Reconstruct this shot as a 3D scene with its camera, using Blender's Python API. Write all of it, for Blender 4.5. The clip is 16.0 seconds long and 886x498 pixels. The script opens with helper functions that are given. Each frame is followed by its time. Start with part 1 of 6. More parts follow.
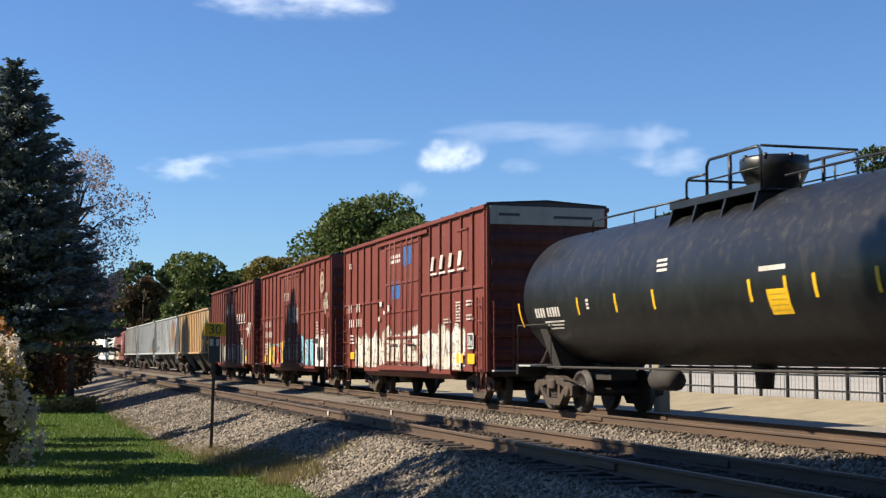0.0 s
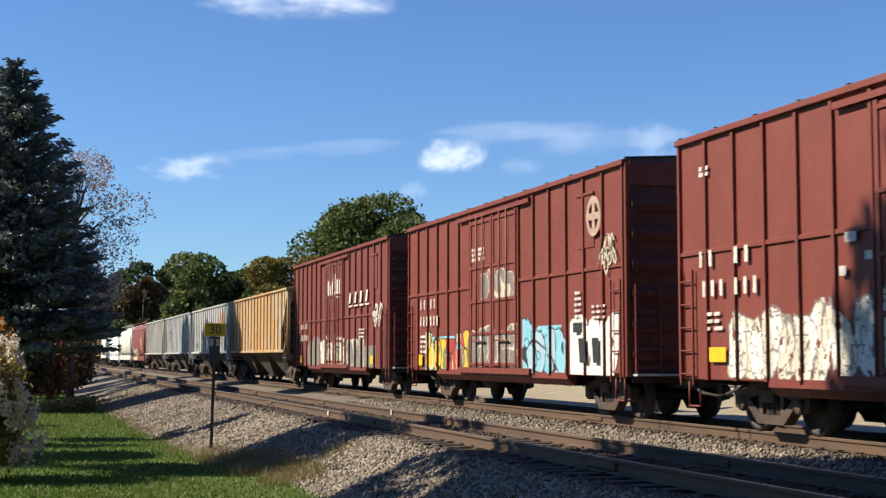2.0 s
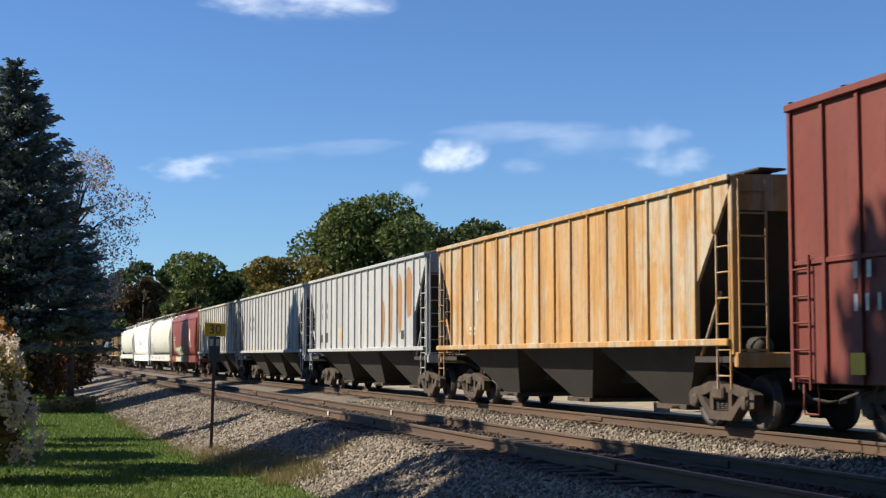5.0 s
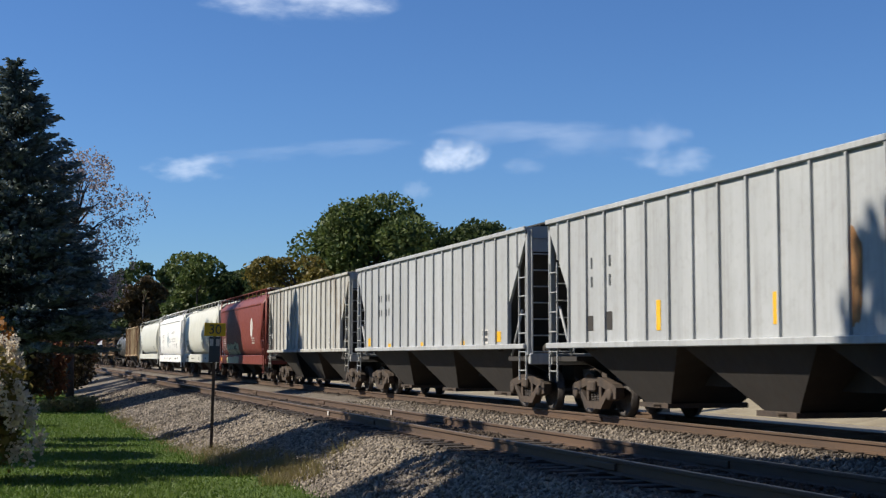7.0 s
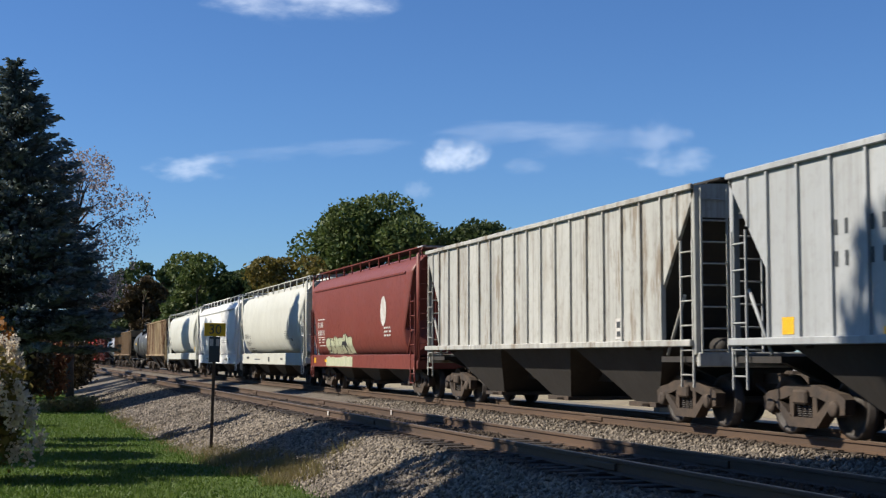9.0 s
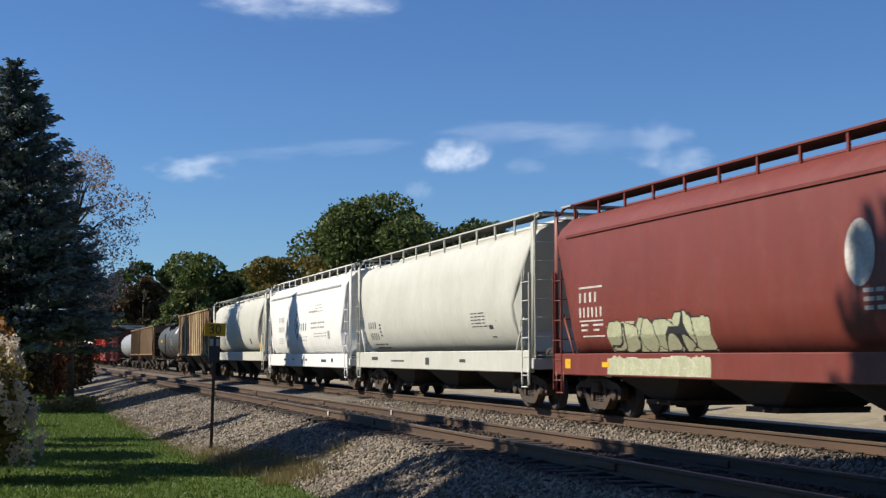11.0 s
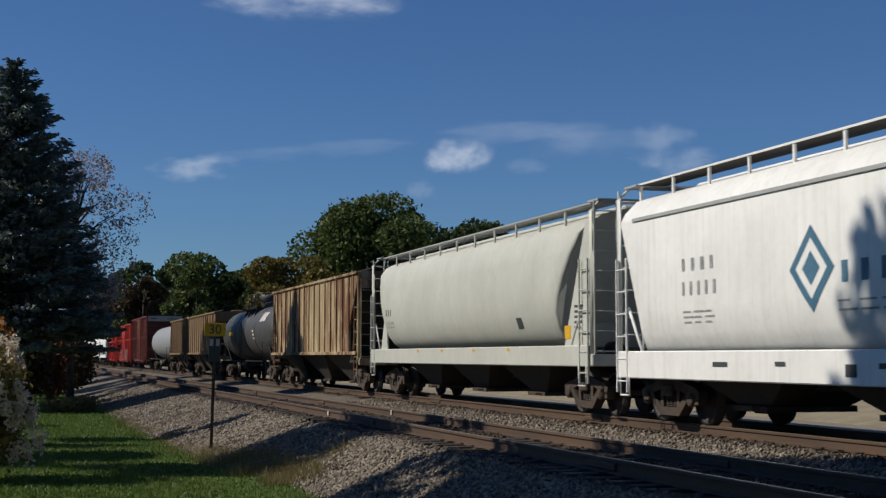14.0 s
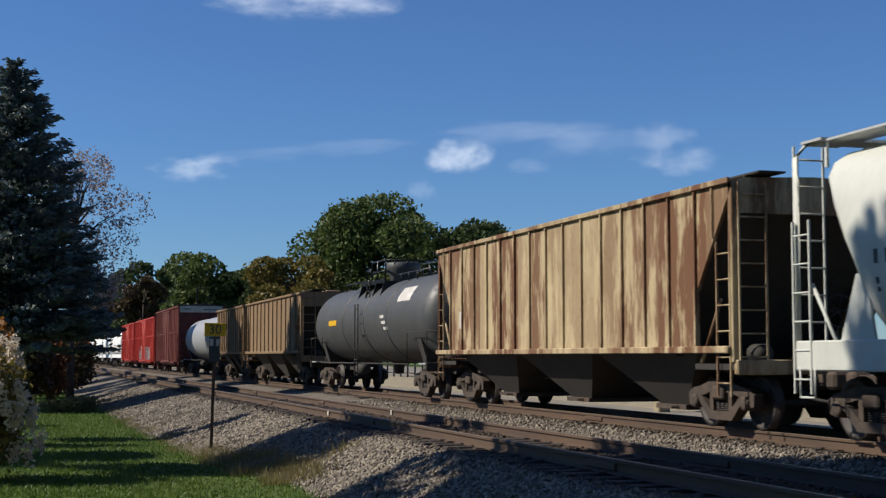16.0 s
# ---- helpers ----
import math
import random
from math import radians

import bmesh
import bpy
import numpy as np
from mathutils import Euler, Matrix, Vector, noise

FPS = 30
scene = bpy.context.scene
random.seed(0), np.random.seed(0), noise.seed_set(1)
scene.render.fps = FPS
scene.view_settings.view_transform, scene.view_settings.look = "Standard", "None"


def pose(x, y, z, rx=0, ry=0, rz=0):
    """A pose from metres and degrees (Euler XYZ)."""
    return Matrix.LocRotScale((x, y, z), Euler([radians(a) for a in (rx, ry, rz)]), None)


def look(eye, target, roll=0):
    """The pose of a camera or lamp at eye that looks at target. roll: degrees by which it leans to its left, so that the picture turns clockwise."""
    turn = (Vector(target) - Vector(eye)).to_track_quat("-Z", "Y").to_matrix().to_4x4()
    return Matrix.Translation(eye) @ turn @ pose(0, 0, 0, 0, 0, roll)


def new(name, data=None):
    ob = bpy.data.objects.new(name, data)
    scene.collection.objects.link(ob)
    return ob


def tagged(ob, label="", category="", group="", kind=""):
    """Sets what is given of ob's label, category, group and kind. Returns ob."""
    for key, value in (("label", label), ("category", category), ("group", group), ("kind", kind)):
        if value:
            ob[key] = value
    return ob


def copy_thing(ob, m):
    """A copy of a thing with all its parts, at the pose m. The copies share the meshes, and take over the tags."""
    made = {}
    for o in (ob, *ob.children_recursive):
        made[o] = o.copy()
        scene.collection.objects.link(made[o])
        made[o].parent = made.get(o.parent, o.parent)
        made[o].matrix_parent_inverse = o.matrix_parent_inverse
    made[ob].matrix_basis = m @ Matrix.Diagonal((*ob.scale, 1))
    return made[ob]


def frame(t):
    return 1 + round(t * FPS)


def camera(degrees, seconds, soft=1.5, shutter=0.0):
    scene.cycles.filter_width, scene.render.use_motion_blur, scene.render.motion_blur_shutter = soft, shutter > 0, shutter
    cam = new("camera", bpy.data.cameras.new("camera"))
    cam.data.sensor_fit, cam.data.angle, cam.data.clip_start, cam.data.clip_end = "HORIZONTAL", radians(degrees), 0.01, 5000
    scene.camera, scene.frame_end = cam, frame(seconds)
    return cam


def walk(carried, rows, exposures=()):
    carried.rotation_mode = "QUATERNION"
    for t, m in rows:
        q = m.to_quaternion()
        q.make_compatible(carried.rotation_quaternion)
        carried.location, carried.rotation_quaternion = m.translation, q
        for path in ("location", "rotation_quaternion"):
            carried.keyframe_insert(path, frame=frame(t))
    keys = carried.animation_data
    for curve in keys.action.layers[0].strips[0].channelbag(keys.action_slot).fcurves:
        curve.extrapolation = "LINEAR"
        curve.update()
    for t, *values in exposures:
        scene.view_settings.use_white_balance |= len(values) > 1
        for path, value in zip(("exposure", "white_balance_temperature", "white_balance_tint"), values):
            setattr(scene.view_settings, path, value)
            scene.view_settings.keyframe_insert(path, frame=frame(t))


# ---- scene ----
cam = camera(35.2, 16.0, soft=1.3, shutter=0.12)
CAM = pose(0, 0, 1.23, 94.4, 0, -16.85)
walk(cam, [(0, CAM), (16, CAM)], [(0, 0.86, 6900, 10), (4, 0.86, 6900, 10), (7, 0.44, 6400, 10), (9, 0.46, 6350, 10), (12, 0.28, 6550, 10), (13, 0.03, 6450, 10), (13.5, -0.20, 6400, 10), (14.5, -0.32, 6300, 10), (16, 0.20, 6300, 10)])
SPEED = 13.1      # metres a second, towards the camera
FAR_X = 12.6      # centre of the track with the train
NEAR_X = 7.65     # centre of the empty track

# ---- world and sun ----
SUN_ELEV, SUN_AZ = 40.0, -72.0    # azimuth from +y, clockwise
world = bpy.data.worlds.new("sky")
scene.world = world
world.use_nodes = True
wn = world.node_tree.nodes
sky = wn.new("ShaderNodeTexSky")
sky.sky_type, sky.sun_disc = "NISHITA", False
sky.sun_elevation, sky.sun_rotation = radians(SUN_ELEV), radians(SUN_AZ)
sky.altitude, sky.air_density, sky.dust_density, sky.ozone_density = 200, 1.0, 0.05, 2.5
wn["Background"].inputs[1].default_value = 0.0575
clear = wn.new("ShaderNodeMix")       # clean dry air: a deeper blue
clear.data_type, clear.blend_type = "RGBA", "MULTIPLY"
clear.inputs[0].default_value, clear.inputs[7].default_value = 1.0, (0.66, 0.965, 1.40, 1)
world.node_tree.links.new(sky.outputs[0], clear.inputs[6])
world.node_tree.links.new(clear.outputs[2], wn["Background"].inputs[0])
sun = new("sun", bpy.data.lights.new("sun", "SUN"))
sun.data.energy, sun.data.angle, sun.data.color = 5.0, radians(0.6), (1.0, 0.91, 0.76)
az, el = radians(SUN_AZ), radians(SUN_ELEV)
SUN_DIR = Vector((math.sin(az) * math.cos(el), math.cos(az) * math.cos(el), math.sin(el)))
sun.matrix_world = look(SUN_DIR * 50, (0, 0, 0))


# ---- materials ----
def mat(name, base, rough=0.6, metal=0.0, spec=0.5):
    m = bpy.data.materials.new(name)
    m.use_nodes = True
    p = m.node_tree.nodes["Principled BSDF"]
    p.inputs["Base Color"].default_value = (*base, 1)
    p.inputs["Roughness"].default_value, p.inputs["Metallic"].default_value = rough, metal
    p.inputs["Specular IOR Level"].default_value = spec
    return m


def nd(m, kind, **kw):
    n = m.node_tree.nodes.new(kind)
    for k, v in kw.items():
        setattr(n, k, v)
    return n


def ln(m, a, b):
    m.node_tree.links.new(a, b)


def coords(m, scale=(1, 1, 1), kind="Object"):
    t, mp = nd(m, "ShaderNodeTexCoord"), nd(m, "ShaderNodeMapping")
    mp.inputs["Scale"].default_value = scale
    ln(m, t.outputs[kind], mp.inputs["Vector"])
    return mp.outputs[0]


def noise_tex(m, vec, scale, detail=5.0, rough=0.6, lo=0.3, hi=0.7):
    n, r = nd(m, "ShaderNodeTexNoise"), nd(m, "ShaderNodeMapRange")
    n.inputs["Scale"].default_value, n.inputs["Detail"].default_value = scale, detail
    n.inputs["Roughness"].default_value = rough
    ln(m, vec, n.inputs["Vector"])
    ln(m, n.outputs[0], r.inputs[0])
    r.inputs[1].default_value, r.inputs[2].default_value = lo, hi
    return r.outputs[0]


def blend(m, fac, a, b, mode="MIX"):
    x = nd(m, "ShaderNodeMix", data_type="RGBA", blend_type=mode)
    for sock, v in ((x.inputs[0], fac), (x.inputs[6], a), (x.inputs[7], b)):
        if isinstance(v, bpy.types.NodeSocket):
            ln(m, v, sock)
        elif isinstance(v, (int, float)):
            sock.default_value = v
        else:
            sock.default_value = (*v, 1)
    return x.outputs[2]


def mul(m, a, b, op="MULTIPLY"):
    x = nd(m, "ShaderNodeMath", operation=op)
    for i, v in enumerate((a, b)):
        if isinstance(v, bpy.types.NodeSocket):
            ln(m, v, x.inputs[i])
        else:
            x.inputs[i].default_value = v
    return x.outputs[0]


def finish(m, color, bump=None, strength=0.3, dist=0.02, rough=None):
    p = m.node_tree.nodes["Principled BSDF"]
    ln(m, color, p.inputs["Base Color"])
    if rough is not None:
        ln(m, rough, p.inputs["Roughness"])
    if bump is not None:
        b = nd(m, "ShaderNodeBump")
        b.inputs["Strength"].default_value, b.inputs["Distance"].default_value = strength, dist
        ln(m, bump, b.inputs["Height"])
        ln(m, b.outputs[0], p.inputs["Normal"])
    return m


def paint(name, base, grime=(0.06, 0.045, 0.035), amount=0.5, streak=0.5, rough=0.5, patch=None, patch_amount=0.0, panel=0.0):
    """Weathered paint on steel: cloudy fading, grime, streaks that run down, and patches of rust or repaint."""
    m = mat(name, base, rough)
    big = noise_tex(m, coords(m, (1, 1, 1)), 0.8, 4, 0.6, 0.3, 0.75)
    col = blend(m, mul(m, big, 0.5), base, tuple(c * 0.68 for c in base))
    fade = noise_tex(m, coords(m, (1, 1, 0.5)), 2.3, 6, 0.65, 0.45, 0.8)
    col = blend(m, mul(m, fade, 0.22), col, tuple(min(1, c * 1.25 + 0.05) for c in base))
    own = None
    if panel:        # each sheet between two ribs has faded in its own way
        sp = nd(m, "ShaderNodeSeparateXYZ")
        ln(m, coords(m), sp.inputs[0])
        wh = nd(m, "ShaderNodeTexWhiteNoise", noise_dimensions="1D")
        ln(m, mul(m, mul(m, sp.outputs[1], 1 / 0.93), 0.0, "FLOOR"), wh.inputs["W"])
        own = wh.outputs["Value"]
        col = blend(m, mul(m, own, panel), col, tuple(c * 0.62 for c in base))
    if patch:
        pt = noise_tex(m, coords(m, (1.4, 1.4, 0.30)), 1.5, 7, 0.7, 0.60 - patch_amount * 0.35, 0.68 - patch_amount * 0.30)
        if own is not None:
            pt = mul(m, pt, mul(m, own, 0.35, "ADD"))
            pt.node.use_clamp = True
        col = blend(m, pt, col, patch)
    st = noise_tex(m, coords(m, (5, 5, 0.22)), 1.6, 5, 0.65, 0.48, 0.78)
    col = blend(m, mul(m, st, streak), col, grime)
    fine = noise_tex(m, coords(m, (1, 1, 1)), 5.0, 7, 0.7, 0.5, 0.85)
    col = blend(m, mul(m, fine, amount), col, grime)
    ro = nd(m, "ShaderNodeMapRange")
    ln(m, fine, ro.inputs[0])
    ro.inputs[3].default_value, ro.inputs[4].default_value = rough, min(1, rough + 0.35)
    return finish(m, col, fine, 0.15, 0.01, ro.outputs[0])


def mottled(name, a, b, scale=3.0, rough=0.8, lo=0.35, hi=0.65, bump=0.3, dist=0.02, fine=8.0, island=0.0):
    """Two colours in cloudy patches with finer grain."""
    m = mat(name, a, rough)
    v = coords(m)
    n1, n2 = noise_tex(m, v, scale, 5, 0.6, lo, hi), noise_tex(m, v, scale * fine, 4, 0.6, 0.3, 0.7)
    col = blend(m, n1, a, b)
    col = blend(m, mul(m, n2, 0.45), col, tuple(c * 0.45 for c in a))
    if island:
        g = nd(m, "ShaderNodeNewGeometry")
        r = nd(m, "ShaderNodeMapRange")
        ln(m, g.outputs["Random Per Island"], r.inputs[0])
        r.inputs[3].default_value, r.inputs[4].default_value = 1 - island, 1 + island
        hs = nd(m, "ShaderNodeHueSaturation")
        ln(m, r.outputs[0], hs.inputs["Value"])
        ln(m, col, hs.inputs["Color"])
        col = hs.outputs[0]
    return finish(m, col, n2, bump, dist)


def leafy(name, a, b, back=0.35):
    """Leaves: colour varies from leaf to leaf and clump to clump, light shines through a little."""
    m = mat(name, a, 0.55, spec=0.25)
    g = nd(m, "ShaderNodeNewGeometry")
    n = noise_tex(m, coords(m), 0.45, 3, 0.5, 0.3, 0.7)
    f = mul(m, mul(m, g.outputs["Random Per Island"], 0.55), mul(m, n, 0.45), "ADD")
    col = blend(m, f, a, b)
    p = m.node_tree.nodes["Principled BSDF"]
    ln(m, col, p.inputs["Base Color"])
    tr, mx = nd(m, "ShaderNodeBsdfTranslucent"), nd(m, "ShaderNodeMixShader")
    ln(m, col, tr.inputs[0])
    mx.inputs[0].default_value = back
    ln(m, p.outputs[0], mx.inputs[1])
    ln(m, tr.outputs[0], mx.inputs[2])
    ln(m, mx.outputs[0], m.node_tree.nodes["Material Output"].inputs[0])
    return m


M_BLACK = paint("black_tank_paint", (0.0085, 0.009, 0.010), (0.018, 0.017, 0.016), 0.14, 0.10, 0.36)
M_BOX = paint("oxide_red_paint", (0.158, 0.027, 0.016), (0.06, 0.03, 0.025), 0.4, 0.35, 0.6)
M_BOX_DARK = paint("oxide_red_paint_worn", (0.148, 0.027, 0.018), (0.05, 0.03, 0.025), 0.5, 0.45, 0.65)
M_TAN = paint("rusty_ochre_paint", (0.44, 0.245, 0.085), (0.13, 0.062, 0.025), 0.4, 0.9, 0.7, (0.38, 0.33, 0.25), 0.38, 0.25)
M_GREY = paint("light_grey_paint", (0.405, 0.42, 0.43), (0.17, 0.16, 0.145), 0.35, 0.5, 0.6, panel=0.38)
M_DULL = paint("dirty_grey_paint", (0.47, 0.47, 0.44), (0.12, 0.10, 0.08), 0.5, 0.8, 0.7, (0.23, 0.19, 0.145), 0.22, 0.4)
M_RED = paint("hopper_red_paint", (0.175, 0.034, 0.023), (0.07, 0.035, 0.03), 0.35, 0.25, 0.5)
M_CREAM = paint("cream_grey_paint", (0.55, 0.555, 0.50), (0.26, 0.24, 0.20), 0.12, 0.12, 0.5)
M_WHITE = paint("white_paint", (0.86, 0.86, 0.84), (0.24, 0.21, 0.18), 0.15, 0.2, 0.45)
M_BROWN = paint("brown_rust_over_grey", (0.47, 0.37, 0.215), (0.15, 0.075, 0.032), 0.35, 0.55, 0.75, (0.125, 0.052, 0.020), 0.5, 0.25)
M_COAL = paint("ochre_grey_paint", (0.22, 0.14, 0.07), (0.08, 0.05, 0.03), 0.4, 0.6, 0.7)
M_TANK_GREY = paint("charcoal_tank_paint", (0.055, 0.058, 0.06), (0.10, 0.09, 0.08), 0.4, 0.5, 0.5)
M_TANK_LIGHT = paint("pale_grey_tank_paint", (0.30, 0.31, 0.33), (0.14, 0.13, 0.12), 0.3, 0.3, 0.5)
M_BRIGHT_RED = paint("bright_red_paint", (0.48, 0.04, 0.025), (0.10, 0.04, 0.03), 0.3, 0.3, 0.55)
# both grimes are sunk below their own tone to deepen the shade there
M_SLOPE = paint("shade_darkened_slope_grime", (0.028, 0.024, 0.021), (0.05, 0.036, 0.026), 0.5, 0.4, 0.8)
M_UNDER = paint("shade_darkened_under_grime", (0.026, 0.023, 0.021), (0.06, 0.042, 0.03), 0.5, 0.3, 0.8)
M_TRUCK = mottled("rusty_cast_steel", (0.085, 0.058, 0.040), (0.038, 0.029, 0.024), 3, 0.8)
M_WHEEL = mottled("wheel_steel", (0.045, 0.034, 0.028), (0.025, 0.02, 0.018), 5, 0.6)
M_GALV = paint("galvanised_grating", (0.42, 0.43, 0.43), (0.15, 0.14, 0.13), 0.4, 0.2, 0.5)
M_LETTER = mottled("white_stencil", (0.68, 0.66, 0.62), (0.45, 0.40, 0.36), 2.0, 0.6)
M_YELLOW = mottled("yellow_reflective", (0.85, 0.50, 0.02), (0.75, 0.42, 0.02), 3.0, 0.4)
M_DARKMARK = mat("dark_mark", (0.05, 0.055, 0.06), 0.6)
M_BLUE = mottled("blue_spray_paint", (0.03, 0.11, 0.35), (0.05, 0.16, 0.42), 4.0, 0.6)
# white paint of the end panels, greyed because they face away from the sun
M_ENDCAP = paint("shaded_white_end_paint", (0.40, 0.41, 0.36), (0.16, 0.15, 0.13), 0.35, 0.4, 0.6)
M_ROOF = paint("weathered_roof", (0.075, 0.06, 0.058), (0.03, 0.025, 0.025), 0.5, 0.3, 0.7)
M_FAINT = mottled("faded_print_on_yellow", (0.50, 0.30, 0.02), (0.6, 0.36, 0.02), 3.0, 0.5)
# oxide red sunk and dirtied to paint in the shade on the ends
M_BOX_END = paint("shaded_end_red", (0.105, 0.022, 0.015), (0.020, 0.015, 0.013), 0.7, 0.7, 0.75)


# ---- mesh building ----
class Shape:
    """Collects vertices and faces; put() makes one mesh object of them."""

    def __init__(self):
        self.v, self.f, self.smooth = [], [], []

    def add(self, verts, faces, smooth=False):
        o = len(self.v)
        self.v += [tuple(p) for p in verts]
        self.f += [tuple(o + i for i in f) for f in faces]
        self.smooth += [smooth] * len(faces)
        return self

    def box(self, x0, x1, y0, y1, z0, z1):
        v = [(x, y, z) for z in (z0, z1) for y in (y0, y1) for x in (x0, x1)]
        return self.add(v, [(0, 2, 3, 1), (4, 5, 7, 6), (0, 1, 5, 4), (2, 6, 7, 3), (0, 4, 6, 2), (1, 3, 7, 5)])

    def soft_box(self, x0, x1, y0, y1, z0, z1, b=0.01):
        """A box with chamfered edges."""
        v, idx = [], {}
        for i, x in enumerate((x0, x1)):
            for j, y in enumerate((y0, y1)):
                for k, z in enumerate((z0, z1)):
                    sx, sy, sz = (b, -b)[i], (b, -b)[j], (b, -b)[k]
                    for a, p in enumerate(((x, y + sy, z + sz), (x + sx, y, z + sz), (x + sx, y + sy, z))):
                        idx[i, j, k, a] = len(v)
                        v.append(p)
        f = []
        for i in (0, 1):
            f.append([idx[i, j, k, 0] for j, k in ((0, 0), (1, 0), (1, 1), (0, 1))][::1 if i else -1])
            f.append([idx[j, i, k, 1] for j, k in ((0, 0), (1, 0), (1, 1), (0, 1))][::-1 if i else 1])
            f.append([idx[j, k, i, 2] for j, k in ((0, 0), (1, 0), (1, 1), (0, 1))][::1 if i else -1])
        for i in (0, 1):
            for j in (0, 1):
                f.append([idx[i, j, 0, 0], idx[i, j, 1, 0], idx[i, j, 1, 1], idx[i, j, 0, 1]])
                f.append([idx[i, 0, j, 0], idx[i, 1, j, 0], idx[i, 1, j, 2], idx[i, 0, j, 2]])
                f.append([idx[0, i, j, 1], idx[1, i, j, 1], idx[1, i, j, 2], idx[0, i, j, 2]])
                for k in (0, 1):
                    f.append([idx[i, j, k, 0], idx[i, j, k, 1], idx[i, j, k, 2]])
        return self.add(v, f)

    def prism(self, outline, axis, a, b):
        """A closed outline of 2D points drawn out along an axis from a to b."""
        put3 = {"x": lambda p, c: (c, p[0], p[1]), "y": lambda p, c: (p[0], c, p[1]), "z": lambda p, c: (p[0], p[1], c)}[axis]
        n = len(outline)
        v = [put3(p, a) for p in outline] + [put3(p, b) for p in outline]
        f = [(i, (i + 1) % n, n + (i + 1) % n, n + i) for i in range(n)]
        return self.add(v, f + [tuple(range(n))[::-1], tuple(range(n, 2 * n))])

    def loft(self, rings, closed=True, caps=True, smooth=True):
        n, v = len(rings[0]), [p for r in rings for p in r]
        f = []
        for k in range(len(rings) - 1):
            for i in range(n if closed else n - 1):
                j = (i + 1) % n
                f.append((k * n + i, k * n + j, (k + 1) * n + j, (k + 1) * n + i))
        o = len(self.v)
        self.add(v, f, smooth)
        if caps:
            m = (len(rings) - 1) * n
            self.f += [tuple(o + i for i in range(n))[::-1], tuple(o + m + i for i in range(n))]
            self.smooth += [False, False]
        return self

    def tube(self, pts, r=0.02, n=6, radii=None):
        rings = []
        pts = [Vector(p) for p in pts]
        for i, p in enumerate(pts):
            d = (pts[min(i + 1, len(pts) - 1)] - pts[max(i - 1, 0)]).normalized()
            u = d.cross(Vector((0, 0, 1)) if abs(d.z) < 0.9 else Vector((1, 0, 0))).normalized()
            w = d.cross(u)
            q = radii[i] if radii else r
            rings.append([tuple(p + q * (math.cos(2 * math.pi * k / n) * u + math.sin(2 * math.pi * k / n) * w)) for k in range(n)])
        return self.loft(rings)

    def disc(self, cx, cy, cz, profile, axis="x", n=20):
        """Turned shape: profile of (offset along the axis, radius)."""
        rings = []
        for off, r in profile:
            ring = []
            for k in range(n):
                a = 2 * math.pi * k / n
                c, s = r * math.cos(a), r * math.sin(a)
                ring.append({"x": (cx + off, cy + c, cz + s), "y": (cx + c, cy + off, cz + s), "z": (cx + c, cy + s, cz + off)}[axis])
            rings.append(ring)
        return self.loft(rings)

    def mesh(self, name, *mats):
        me = bpy.data.meshes.new(name)
        me.from_pydata(self.v, [], self.f)
        me.polygons.foreach_set("use_smooth", self.smooth)
        for m in mats:
            me.materials.append(m)
        bm = bmesh.new()
        bm.from_mesh(me)
        bmesh.ops.recalc_face_normals(bm, faces=bm.faces)
        bm.to_mesh(me)
        bm.free()
        return me


def part(name, shape, material, parent=None, label="", at=None):
    ob = new(name, shape if isinstance(shape, bpy.types.Mesh) else shape.mesh(name, material))
    ob.parent = parent
    if at is not None:
        ob.matrix_basis = at
    return tagged(ob, label)


def thing(name, m, label, category, group="", kind=""):
    ob = new(name)
    ob.empty_display_size = 0.3
    ob.matrix_basis = m
    return tagged(ob, label, category, group, kind)

# ---- running gear, shared by all the cars ----
WHEEL_R = 0.457


def wheelset_mesh():
    s = Shape()
    s.disc(0, 0, 0, [(-1.05, 0.05), (-1.05, 0.075), (-0.8, 0.085), (0.8, 0.085), (1.05, 0.075), (1.05, 0.05)], "x", 10)
    for e in (-1, 1):
        prof = [(0.60, 0.10), (0.64, 0.30), (0.655, 0.40), (0.655, 0.485), (0.69, 0.485), (0.70, 0.457), (0.80, 0.452), (0.80, 0.39), (0.765, 0.37), (0.735, 0.20), (0.80, 0.15), (0.80, 0.10)]
        s.disc(0, 0, 0, [(e * o, r) for o, r in prof], "x", 28)
    return s.mesh("wheelset", M_WHEEL)


def sideframe_mesh():
    s = Shape()
    top = [(-1.14, 0.38), (-1.16, 0.60), (-1.0, 0.68), (-0.72, 0.72), (-0.4, 0.80), (0.4, 0.80), (0.72, 0.72), (1.0, 0.68), (1.16, 0.60), (1.14, 0.38), (0.98, 0.36), (0.94, 0.52), (0.62, 0.56), (0.36, 0.62), (-0.36, 0.62), (-0.62, 0.56), (-0.94, 0.52), (-0.98, 0.36)]
    s.prism(top, "x", -0.09, 0.09)
    low = [(-0.86, 0.55), (-0.70, 0.57), (-0.32, 0.30), (0.32, 0.30), (0.70, 0.57), (0.86, 0.55), (0.40, 0.15), (-0.40, 0.15)]
    s.prism(low, "x", -0.10, 0.10)
    for y in (-0.33, 0.33):
        s.box(-0.08, 0.08, y - 0.06, y + 0.06, 0.28, 0.64)
    for y in (-0.89, 0.89):
        s.disc(0, y, WHEEL_R, [(-0.14, 0.05), (-0.14, 0.115), (-0.10, 0.125), (0.08, 0.125)], "x", 12)
    return s.mesh("sideframe", M_TRUCK)


